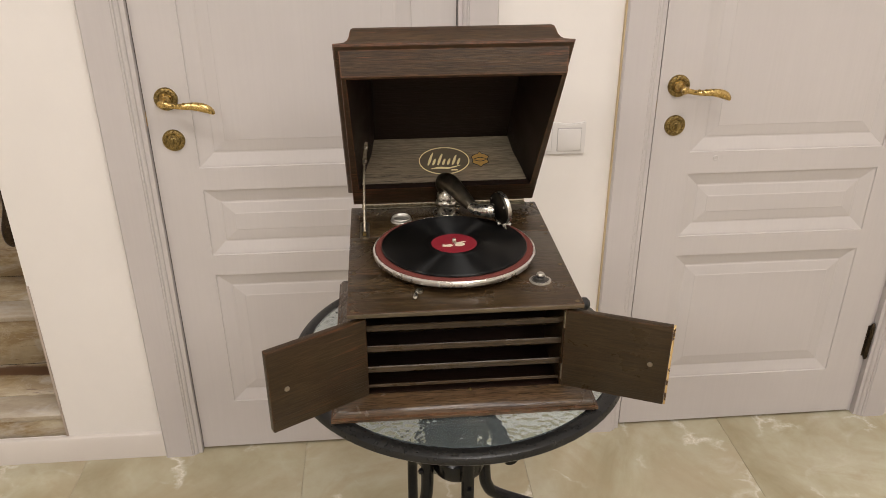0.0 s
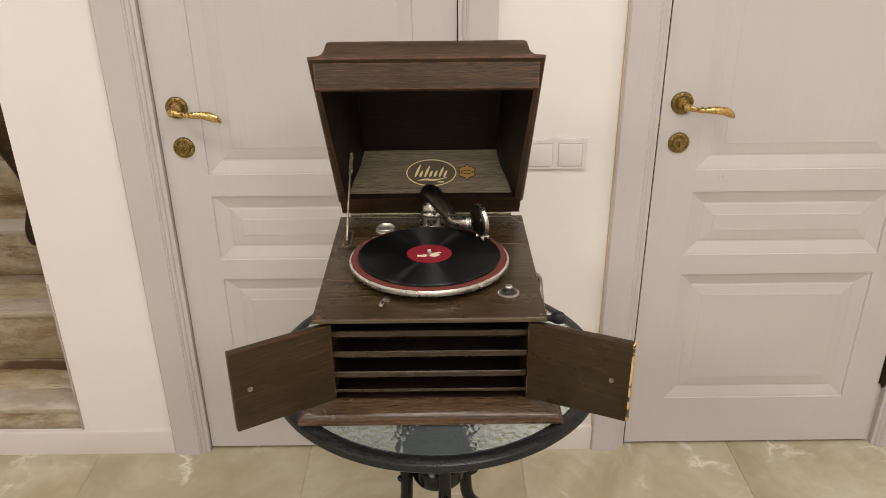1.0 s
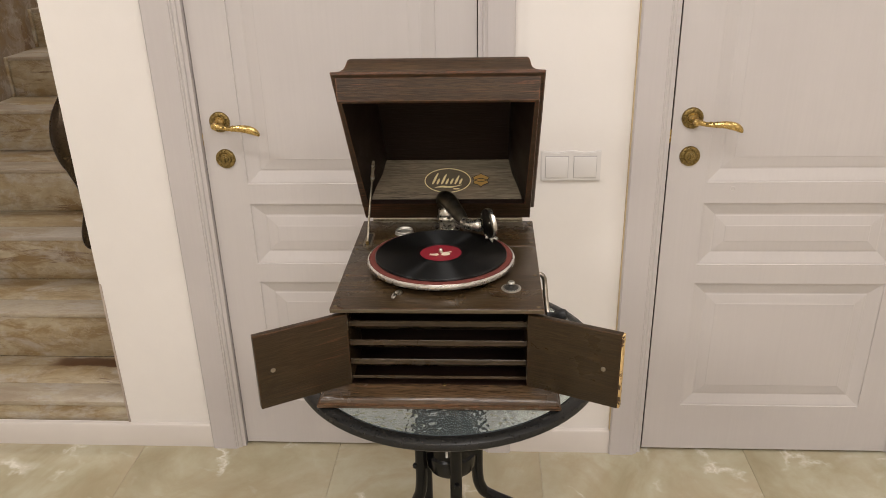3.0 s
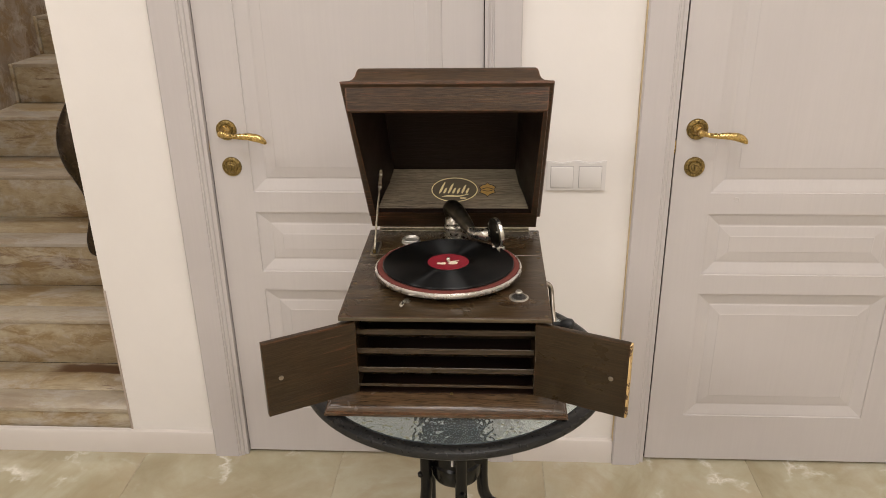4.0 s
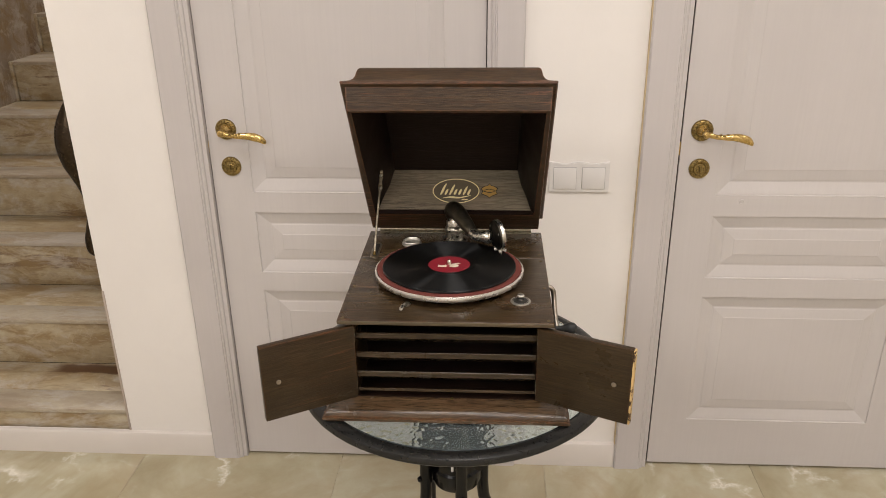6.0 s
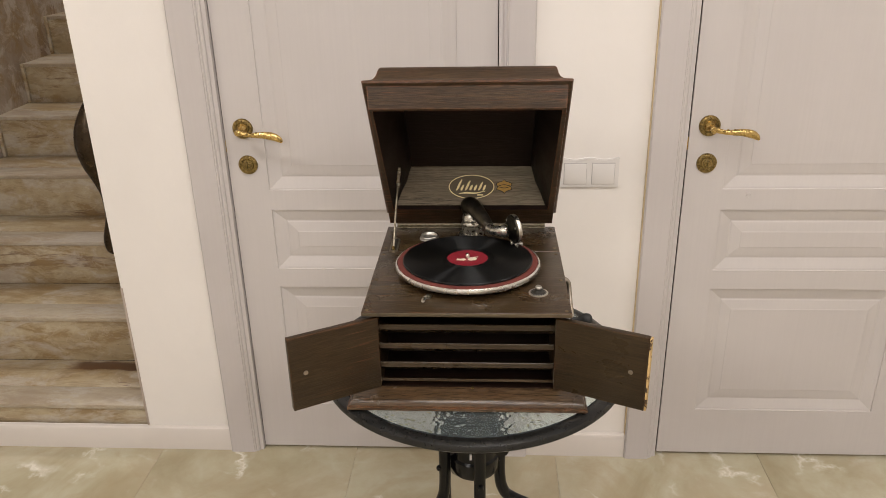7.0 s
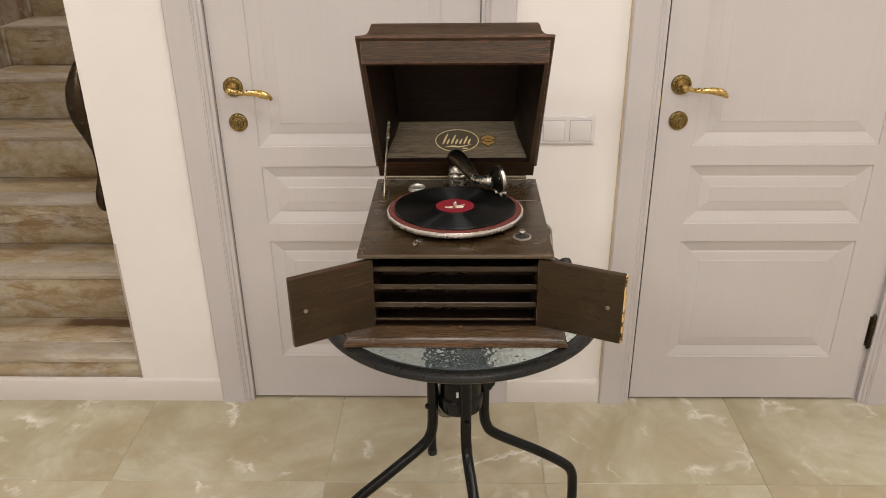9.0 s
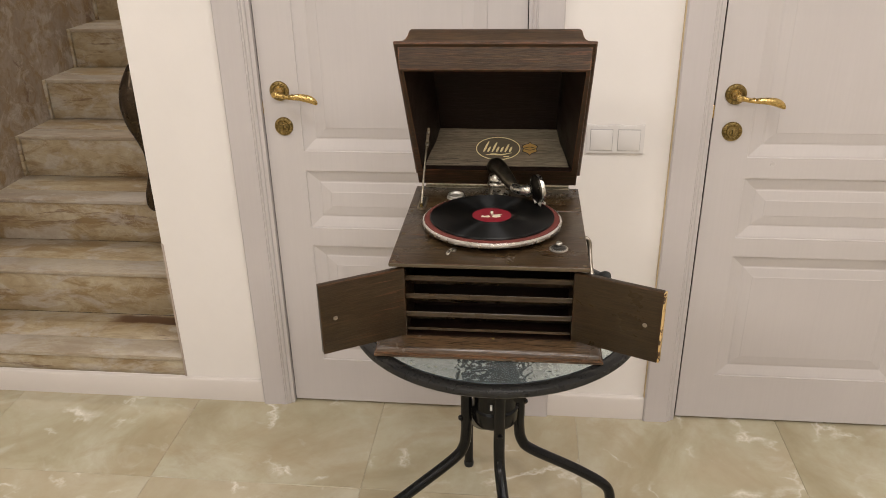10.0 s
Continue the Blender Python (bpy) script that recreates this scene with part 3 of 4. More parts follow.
def casing(name, x0, x1, flip):
    """A moulded upright beside a door; the moulding steps lie towards the leaf."""
    w = x1 - x0
    out = [(0.0, 0.0), (0.0, -0.017), (0.004, -0.021), (0.73 * w, -0.021), (0.75 * w, -0.0185), (0.78 * w, -0.0185), (0.80 * w, -0.0150), (0.84 * w, -0.0150), (0.88 * w, -0.0125), (0.90 * w, -0.008), (w, -0.008), (w, 0.0115), (w - 0.008, 0.0115), (w - 0.008, 0.0)]
    pts = [((x1 - p) if flip else (x0 + p), WALL + q) for p, q in out]
    return solo(name, prism(bmesh.new(), pts, "z", 0, DOOR_TOP + 0.1), trim_paint, "greyed white moulded door casing", "casing", "structure")


def door(name, x0, x1, hinges, hand_x, gap, frame_shade):
    face = WALL + 0.006
    panels = [(x0 + 0.102, x1 - 0.1, 0.159, 0.55), (x0 + 0.102, x1 - 0.1, 0.605, 0.779), (x0 + 0.102, x1 - 0.1, 0.835, 1.9)]
    leaf = solo(name, door_leaf(x0 + gap, x1, 0.008, DOOR_TOP, panels, face, 0.04), door_paint, "closed greyed white panelled wooden door with brass lever", "door", "structure", smooth=False)
    handle_set(leaf, hand_x, 1.003, face)
    bm = box(bmesh.new(), x0 - 0.003, x0 + gap + 0.001, face + 0.002, face + 0.02, 0.94, 0.973, 0.001)
    part("latch_plate", bm, brass_bright, leaf)
    # dark strips added in the gaps to stand for their shade
    for a, b in [(x0 - 0.0022, x0 + gap + 0.0004)] + ([(x1 - 0.0004, x1 + 0.0028)] if len(hinges) == 1 else []):
        part("door_seal", box(bmesh.new(), a, b, face + 0.0045, face + 0.014, 0.01, DOOR_TOP), gap_dark, leaf, "dark brown strip standing in for the gap's shade", smooth=False)
    for z in hinges:
        bm = lathe(bmesh.new(), [(0.0, -0.062), (0.004, -0.058), (0.0065, -0.05), (0.0065, 0.05), (0.004, 0.058), (0, 0.062)], Matrix.Translation((x1 + 0.004, face - 0.006, z)), 16)
        box(bm, x1 - 0.006, x1 + 0.012, face - 0.003, face + 0.002, z - 0.05, z + 0.05, 0.0008)
        part("door_hinge", bm, bronze, leaf, "dark bronze barrel hinge")
    # the frame seen through the gap is coloured dark as shade too
    bm = bmesh.new()
    box(bm, x0 - 0.012, x0 - 0.002, WALL + 0.012, WALL + DEEP, 0, DOOR_TOP + 0.012)
    box(bm, x0 - 0.002, x1 + 0.003, WALL + 0.06, WALL + DEEP, 0.0, DOOR_TOP + 0.012)
    solo("door_stop", bm, frame_shade, "door frame behind the leaf, coloured dark for the gap's shade", "door frame", "structure", smooth=False)
    jamb = box(bmesh.new(), x1 + 0.003, x1 + 0.012, WALL + 0.012, WALL + DEEP, 0, DOOR_TOP + 0.012)
    solo("door_jamb", jamb, trim_paint, "greyed white door jamb on the hinge side", "door frame", "structure", smooth=False)
    bm = box(bmesh.new(), x0 - 0.107, x1 + 0.097, WALL - 0.02, WALL, DOOR_TOP + 0.1005, DOOR_TOP + 0.11)
    box(bm, x0 - 0.002, x1 + 0.004, WALL - 0.0195, WALL, DOOR_TOP + 0.004, DOOR_TOP + 0.1)
    solo("door_head", bm, trim_paint, "greyed white door head casing", "casing", "structure", smooth=False)
    return leaf


door_left = door("door_1", D1[0], D1[1], (1.75,), -0.426, 0.001, gap_dark)
door_right = door("door_2", D2[0], D2[1], (0.252, 1.75), 0.759, 0.0035, gap_dark)
casing("casing_1", -0.575, D1[0] - 0.0015, False)
casing("casing_2", D1[1] + 0.0025, 0.322, True)
casing("casing_3", 0.612, D2[0] - 0.0035, False)
solo("trim", box(bmesh.new(), 0.6098, 0.6118, WALL - 0.012, WALL, 0.079, DOOR_TOP + 0.1), ochre_edge, "thin ochre strip beside the casing", "trim", "structure")
casing("casing_4", D2[1] + 0.011, 1.51, True)
bm = lathe(bmesh.new(), [(0.0065, 0), (0.0065, 0.0012), (0.0055, 0.0018), (0.0045, 0.0010), (0, 0.0010)], turned(0.878, WALL + 0.006, 0.819, (0, -1, 0)), 24)
part("screw_cap", bm, door_paint, door_right, "small round plastic screw cap")

# ---- double light switch ----
switch = thing("light_switch", (0.466, WALL, 0.881), "white double rocker light switch on the wall", "switch")
SZ = 0.0035
outline = []
for i in range(25):
    x = 0.391 + 0.150 * i / 24
    outline.append((x, SZ + 0.9185 + 0.0022 * math.cos(4 * math.pi * (x - 0.391) / 0.150)))
outline = [(0.391, SZ + 0.842)] + outline + [(0.541, SZ + 0.842)]
bm = bmesh.new()
prism(bm, outline, "y", WALL - 0.007, WALL)
bmesh.ops.bevel(bm, geom=[e for e in bm.edges if all(abs(v.co.y - (WALL - 0.007)) < 1e-5 for v in e.verts)], offset=0.002, segments=2, affect="EDGES")
part("frame", bm, switch_plastic, switch)
for x in (0.4305, 0.5015):
    # raised frame instead of a cut groove, coloured grey as its shade
    bm = box(bmesh.new(), x - 0.0292, x + 0.0292, WALL - 0.0078, WALL - 0.006, SZ + 0.8508, SZ + 0.9082, 0.0004)
    part("rocker_surround", bm, groove_shade, switch, "thin grey frame standing in for the groove's shade")
    bm = box(bmesh.new(), x - 0.0278, x + 0.0278, -0.0016, 0.0, -0.0274, 0.0266, 0.0007, m=Matrix.Translation((0, WALL - 0.0077, SZ + 0.879)) @ Matrix.Rotation(radians(-1.0), 4, "X"))
    part("rocker", bm, switch_plastic, switch)

# ---- round table ----
TX, TY, TOP = 0.179, 1.206, 0.6815
table = thing("garden_table", (TX, TY, 0), "round black steel table with hammered glass top", "table")
bm = lathe(bmesh.new(), [(0.270, -0.0075), (0.2775, -0.014), (0.286, -0.0185), (0.2925, -0.0175), (0.295, -0.0145), (0.295, -0.009), (0.2925, -0.004), (0.286, -0.0005), (0.277, 0.0), (0.2705, -0.0022), (0.270, -0.0075)], Matrix.Translation((TX, TY, TOP)) @ Matrix.Diagonal((1.034, 1.034, 1, 1)), 96)
part("rim", bm, black_steel, table)
bm = lathe(bmesh.new(), [(0, -0.006), (0.2698, -0.006), (0.2698, -0.0005), (0, -0.0005)], Matrix.Translation((TX, TY, TOP)) @ Matrix.Diagonal((1.034, 1.034, 1, 1)), 96)
for f in bm.faces:
    f.material_index = 1 if f.calc_center_median().z > TOP - 0.001 else 0
pane = part("glass_top", bm, [glass, glass_smooth], table, "clear glass top with a hammered underside")
pane.visible_shadow = False
for k in range(4):
    a = radians((9.5, 105, 201, 281.0)[k])
    ca, sa = math.cos(a), math.sin(a)

    def at(r, z):
        return (TX + r * ca, TY + r * sa, z)
    foot, up, bolt_z = ((0.286, 0.056, 0.437), (0.314, 0.0685, 0.42), (0.291, 0.0672, 0.412), (0.291, 0.0665, 0.402))[k]
    rough_path = [at(0.283, 0.651), at(0.2, 0.651), at(0.11, 0.649), at(up + 0.0145, 0.636), at(up + 0.0025, 0.606), at(up, 0.55), at(up, 0.43), at(up + 0.0005, 0.37), at(up + 0.007, 0.331), at(up + 0.031, 0.301), at(0.19, 0.238), at(foot - 0.029, 0.190), at(foot - 0.007, 0.161), at(foot - 0.001, 0.12), at(foot, 0.06), at(foot, 0.006)]
    leg = part("leg", tube(bmesh.new(), smooth_path(rough_path, 5), 0.0125, 16), leg_black, table)
    part("foot_cap", lathe(bmesh.new(), [(0, 0), (0.0125, 0), (0.0132, 0.003), (0.0132, 0.016), (0.0124, 0.018)], Matrix.Translation(at(foot, 0)), 20), black_rubber, leg)
    part("bolt", lathe(bmesh.new(), [(0, 0.007), (0.004, 0.0065), (0.0065, 0.003), (0.0068, 0.0)], turned(*at(up + 0.0115, bolt_z), (ca, sa, 0)), 14), leg_black, leg)
bm = lathe(bmesh.new(), [(0, 0.392), (0.03, 0.39), (0.049, 0.396), (0.0545, 0.41), (0.0545, 0.435), (0.05, 0.44), (0.05, 0.482), (0.0545, 0.488), (0.0545, 0.515), (0.046, 0.522), (0, 0.522)], Matrix.Translation((TX, TY, 0)), 40)
hub = part("hub", bm, leg_black, table, "black ring hub clamping the legs")
part("paper_tag", box(bmesh.new(), TX - 0.0085, TX - 0.0035, TY - 0.0520, TY - 0.0500, 0.452, 0.466, 0.0003), switch_plastic, hub, "tiny white tag")

# ---- gramophone ----
CX = 0.178
gram = thing("gramophone", (CX, 1.24, 0.687), "open dark oak table gramophone with front doors and a record", "gramophone")
STAND = Matrix.Translation((0.170, 1.407, 0.6817)) @ Matrix.Scale(1.028, 4) @ Matrix.Translation((-0.178, -1.427, -0.687))
BENCH = 0.687
gram.matrix_basis = STAND @ PLACE[gram]
# base moulding
FY, BY = 1.062, 1.428
X0, X1 = 0.014, 0.342
bm = bmesh.new()
steps = [(0.034, 0.0), (0.037, 0.003), (0.037, 0.009), (0.034, 0.0105), (0.0345, 0.0125), (0.033, 0.018), (0.027, 0.0245), (0.018, 0.028), (0.010, 0.0295), (0.006, 0.033), (0.0, 0.034)]
frustum(bm, [(X0 - d * 1.22, X1 + d * 1.22, FY - d * 0.95, BY + d, BENCH + z * 0.82) for d, z in steps])
part("base_moulding", bm, oak_gloss, gram, "worn dark oak plinth moulding")
ZB, ZT = BENCH + 0.0275, 0.867
part("side_panel", box(bmesh.new(), X0, X0 + 0.012, FY, BY, ZB, ZT, 0.001), oak_y, gram)
part("side_panel", box(bmesh.new(), X1 - 0.012, X1, FY, BY, ZB, ZT, 0.001), oak_y, gram)
part("back_panel", box(bmesh.new(), X0 + 0.012, X1 - 0.012, BY - 0.01, BY, ZB, ZT, 0.001), oak_x, gram)
# inner panel, floor and front rail coloured near black for the recess's shade
part("inner_panel", box(bmesh.new(), X0 + 0.012, X1 - 0.012, FY + 0.12, FY + 0.125, ZB, ZT, 0.0), oak_shaded, gram)
part("inner_floor", box(bmesh.new(), X0 + 0.012, X1 - 0.012, FY + 0.002, FY + 0.12, ZB - 0.002, ZB + 0.002, 0.0), oak_shaded, gram)
part("front_rail", box(bmesh.new(), X0 + 0.012, X1 - 0.012, FY, FY + 0.012, ZT - 0.008, ZT, 0.001), oak_shaded, gram)
for z in (0.8315, 0.7945, 0.757):
    bm = bmesh.new()
    prism(bm, [(0.0, -0.0015), (0.0, 0.0072), (0.0012, 0.0082), (0.004, 0.007), (0.032, -0.016), (0.032, -0.025), (0.0012, -0.0025)], "x", X0 + 0.013, X1 - 0.013)
    bm.transform(Matrix.Translation((0, FY + 0.002, z)))
    part("louvre", bm, oak_louvre, gram)
bm = bmesh.new()
prism(bm, [(0.0, -0.0025), (0.0, 0.0015), (0.0015, 0.0022), (0.01, -0.005), (0.01, -0.008)], "x", X0 + 0.013, X1 - 0.013)
bm.transform(Matrix.Translation((0, FY + 0.004, 0.728)))
part("louvre", bm, oak_louvre, gram, "thin chipped lower louvre")
part("door_catch", lathe(bmesh.new(), [(0.0035, 0), (0.003, 0.004), (0, 0.005)], turned(0.188, FY + 0.002, 0.7135, (0, -1, 0)), 12), brass, gram)

# top board with its rear strip
def board(y0, y1):
    return box(bmesh.new(), 0.002, 0.355, y0, y1, 0.867, 0.875, 0.002, segments=3)


part("top_board", board(1.0405, 1.3005), oak_x, gram)
# paler strip for wear and for the edge's highlight, painted in
part("edge_band", box(bmesh.new(), 0.003, 0.354, 1.0388, 1.0404, 0.8682, 0.8744, 0.0006), worn_lit_edge, gram, "rubbed front edge with its highlight in the colour")
part("rear_board", board(1.302, 1.434), oak_x, gram)
for x, y in ((0.011, 1.05), (0.346, 1.05), (0.011, 1.17), (0.346, 1.17), (0.011, 1.285), (0.346, 1.287), (0.012, 1.316), (0.346, 1.318), (0.346, 1.42)):
    part("screw", lathe(bmesh.new(), [(0.0034, 0), (0.003, 0.0008), (0, 0.001)], Matrix.Translation((x, y, 0.875)), 12), old_screw, gram)


# front doors, opened wide
def front_door(hinge_x, sign):
    m = Matrix.Translation((hinge_x, 1.051, 0.7265)) @ Matrix.Rotation(radians(-24 if sign > 0 else 30), 4, "Z")
    w = 0.157 if sign > 0 else 0.159
    lo, hi = (0.001, w) if sign > 0 else (-w, -0.001)
    leaf = part("front_door", box(bmesh.new(), lo, hi, -0.006, 0.006, 0, 0.136, 0.0012), oak_door, gram, "open scuffed dark oak door", m)
    k = sign * (w - 0.026)
    part("door_pin", lathe(bmesh.new(), [(0.0042, 0), (0.004, 0.001), (0.0028, 0.0014), (0, 0.0012)], m @ turned(k, -0.006, 0.068, (0, -1, 0)), 14), dull_steel, leaf, "", None)
    for z in (0.02, 0.115):
        part("butt_hinge", lathe(bmesh.new(), [(0, -0.014), (0.0028, -0.014), (0.0028, 0.014), (0, 0.014)], m @ Matrix.Translation((0, 0.003, z)), 12), hinge_brass, leaf)
    if sign > 0:
        part("door_edge", box(bmesh.new(), w + 0.0002, w + 0.0034, -0.0056, 0.0056, 0.001, 0.135, 0.0006), edge_wood, leaf, "bare yellow chipped wooden edge", m)
    return leaf


front_door(0.0275, -1)
front_door(0.330, 1)

# platter and record
RX, RY = 0.177, 1.218
LEVEL = Matrix.Translation((RX, RY, 0.888)) @ Matrix.Rotation(radians(-1.8), 4, "X") @ Matrix.Diagonal((1.022, 1.022, 1, 1)) @ Matrix.Translation((0, 0, -0.888))
platter = part("platter", lathe(bmesh.new(), [(0, 0.880), (0.118, 0.880), (0.128, 0.8812), (0.1312, 0.8838), (0.132, 0.887), (0.1312, 0.8905), (0.1285, 0.8923), (0.1275, 0.8913), (0, 0.8913)], LEVEL, 96), rim_nickel, gram, "nickel-rimmed turntable platter")
part("felt_mat", lathe(bmesh.new(), [(0, 0.8916), (0.1273, 0.8916), (0.127, 0.8928), (0, 0.8928)], LEVEL, 96), felt, platter, "worn red felt")
record = thing("record", (RX, RY, 0.8952), "black shellac record with a red paper label", "record")
PLACE[record] = LEVEL @ Matrix.Translation((0, 0, 0.8952)) @ Matrix.Diagonal((0.994, 0.994, 1, 1))
record.matrix_basis = STAND @ PLACE[record]
groove = [(0.0, -0.0023), (0.1170, -0.0023), (0.1183, -0.001), (0.1183, 0.0011), (0.1173, 0.0022), (0.115, 0.0023)]
groove += [(0.115 - 0.0009 * i, 0.0022 + (0.00006 if i % 2 else 0.0)) for i in range(1, 74)]
groove += [(0.047, 0.0019), (0.039, 0.0019), (0.0, 0.0019)]
part("disc", lathe(bmesh.new(), groove, None, 120), vinyl, record, m=PLACE[record])
lab = part("paper_label", lathe(bmesh.new(), [(0.0372, 0.0019), (0.0372, 0.00225), (0, 0.00225)], None, 64), label_red, record, "red paper label with a pale emblem", m=PLACE[record])


def flat(outline, z, m=None):
    bm = bmesh.new()
    vs = [bm.verts.new((m or Matrix()) @ Vector((x, y, z))) for x, y in outline]
    f = bm.faces.new(vs)
    r = bmesh.ops.extrude_face_region(bm, geom=[f])
    bmesh.ops.translate(bm, verts=[v for v in r["geom"] if isinstance(v, bmesh.types.BMVert)], vec=(m.to_3x3() if m else Matrix.Identity(3)) @ Vector((0, 0, 0.0002)))
    bmesh.ops.recalc_face_normals(bm, faces=bm.faces[:])
    return bm


def oval(cx, cy, a, b, n=28, turn=0.0):
    c, s = math.cos(turn), math.sin(turn)
    return [(cx + a * math.cos(t) * c - b * math.sin(t) * s, cy + a * math.cos(t) * s + b * math.sin(t) * c) for t in [2 * math.pi * i / n for i in range(n)]]


PR = PLACE[record]
part("emblem", flat(oval(0.009, -0.007, 0.0085, 0.0062, turn=0.35), 0.00228), cream, lab, "", PR)
part("emblem", flat([(-0.02, -0.012), (-0.006, -0.014), (-0.003, -0.009), (-0.006, -0.003), (-0.013, -0.006), (-0.019, -0.004)], 0.00228), cream, lab, "", PR)
part("emblem", flat([(-0.002, 0.0), (0.018, 0.006), (0.02, 0.0035), (0.004, -0.004)], 0.00228), cream, lab, "", PR)
part("spindle", lathe(bmesh.new(), [(0.0036, 0.8935), (0.0036, 0.9035), (0.002, 0.906), (0, 0.9062)], LEVEL, 20), nickel, platter)

# speed dial, brake, needle cups
DIAL = Matrix.Translation((0.303, 1.118, 0))
dial = part("speed_dial", lathe(bmesh.new(), [(0.0172, 0.875), (0.0172, 0.8762), (0.016, 0.8768), (0, 0.8768)], DIAL, 36), dull_nickel, gram, "round nickel speed dial")
bm = lathe(bmesh.new(), [(0.0118, 0.8768), (0.0112, 0.8776), (0.0084, 0.8784), (0, 0.8784)], DIAL, 32)
for i in range(18):
    box(bm, -0.0009, 0.0009, 0.0105, 0.0140, 0.8766, 0.8774, 0, DIAL @ Matrix.Rotation(2 * math.pi * i / 18, 4, "Z"))
part("dial_face", bm, black_print, dial)
part("dial_knob", lathe(bmesh.new(), [(0.0060, 0.878), (0.0046, 0.8815), (0.0052, 0.8838)], DIAL, 24), black_print, dial, "black knob neck")
part("dial_cap", lathe(bmesh.new(), [(0.0052, 0.8838), (0.0060, 0.8846), (0.0061, 0.8868), (0.0050, 0.8884), (0, 0.8888)], DIAL, 24), dull_nickel, dial)
bm = lathe(bmesh.new(), [(0.006, 0.875), (0.006, 0.878), (0, 0.879)], Matrix.Translation((0.112, 1.099, 0)), 18)
tube(bm, smooth_path([(0.112, 1.099, 0.8795, 0.0022), (0.109, 1.092, 0.8812, 0.0022), (0.106, 1.082, 0.8815, 0.0032), (0.1045, 1.075, 0.880, 0.0034), (0.104, 1.071, 0.879, 0.0016)], 4), 0.003, 10, (1.0, 0.45))
part("brake_lever", bm, nickel, gram, "small nickel brake lever")
part("needle_cup", lathe(bmesh.new(), [(0.0195, 0.875), (0.0195, 0.8762), (0.0180, 0.8775), (0.0176, 0.8812), (0.0168, 0.8822), (0.0158, 0.8812), (0.0148, 0.8775), (0.006, 0.8757), (0, 0.8756)], Matrix.Translation((0.0945, 1.367, 0)), 36), dull_nickel, gram, "round nickel needle cup")

# tone arm and sound box
arm = part("tone_arm_base", lathe(bmesh.new(), [(0.026, 0.875), (0.026, 0.8775), (0.0185, 0.879), (0.018, 0.893), (0.0195, 0.895), (0.0205, 0.899), (0.019, 0.904), (0.017, 0.906), (0.0185, 0.909), (0.0175, 0.916), (0.014, 0.923), (0.008, 0.927), (0, 0.928)], Matrix.Translation((0.180, 1.392, 0)), 40), nickel, gram, "turned nickel tone arm base")
bm = tube(bmesh.new(), smooth_path([(0.176, 1.395, 0.918, 0.010), (0.174, 1.390, 0.932, 0.0145), (0.176, 1.382, 0.943, 0.016), (0.184, 1.368, 0.944, 0.0165), (0.196, 1.348, 0.937, 0.0150), (0.208, 1.328, 0.928, 0.0130), (0.217, 1.312, 0.922, 0.0100)], 6), 0.014, 24)
part("tone_arm", bm, arm_black, gram, "blackened tapering goose-neck tone arm")
bm = tube(bmesh.new(), smooth_path([(0.213, 1.318, 0.923, 0.0094), (0.222, 1.305, 0.920, 0.0098), (0.232, 1.294, 0.9215, 0.0102), (0.243, 1.287, 0.9235, 0.0108), (0.253, 1.284, 0.925, 0.0112)], 5), 0.01, 22)
neck = part("arm_neck", bm, nickel, gram, "nickel arm neck with a clamp ring")
part("clamp_ring", lathe(bmesh.new(), [(0.0108, -0.004), (0.0128, -0.003), (0.0128, 0.003), (0.0108, 0.004)], turned(0.2465, 1.286, 0.9242, (1, -0.25, 0.05)), 24), nickel, neck)
SB = turned(0.2625, 1.286, 0.9275, (1, 0.42, 0.04)) @ Matrix.Diagonal((1.08, 1.08, 1.0, 1))
body = part("sound_box", lathe(bmesh.new(), [(0, -0.0075), (0.012, -0.0075), (0.0205, -0.0045), (0.0255, -0.0035), (0.0262, -0.001), (0.0262, 0.0)], SB, 44), box_black, gram, "round black sound box with a nickel rim")
part("sound_box_rim", lathe(bmesh.new(), [(0.0262, -0.0002), (0.0268, 0.001), (0.0268, 0.0062), (0.0255, 0.0075), (0.0225, 0.0065), (0.0222, 0.0045)], SB, 44), nickel, body)
part("diaphragm", lathe(bmesh.new(), [(0.0224, 0.004), (0, 0.0045)], SB, 44), mica, body)
for i in range(3):
    a = 2 * math.pi * i / 3 + 0.6
    part("rim_screw", lathe(bmesh.new(), [(0.002, 0), (0.0018, 0.001), (0, 0.0012)], SB @ Matrix.Translation((0.0215 * math.cos(a), 0.0215 * math.sin(a), -0.0045)) @ Matrix.Rotation(math.pi, 4, "X"), 10), nickel, body)
bm = tube(bmesh.new(), [(0.267, 1.280, 0.906, 0.0036), (0.2695, 1.275, 0.900, 0.0034), (0.2705, 1.272, 0.8985, 0.0026)], 0.003, 12)
tube(bm, [(0.262, 1.278, 0.9025, 0.0014), (0.2785, 1.273, 0.9025, 0.0016)], 0.002, 10)
for x, y in ((0.2795, 1.2727), (0.2605, 1.2784)):
    lathe(bm, [(0, -0.0018), (0.0034, -0.0014), (0.0034, 0.0014), (0, 0.0018)], turned(x, y, 0.9025, (1, -0.3, 0)), 12)
part("needle_holder", bm, dull_nickel, body)
part("needle", tube(bmesh.new(), [(0.2705, 1.272, 0.899, 0.0012), (0.272, 1.266, 0.8962, 0.0005)], 0.001, 8), nickel, body)

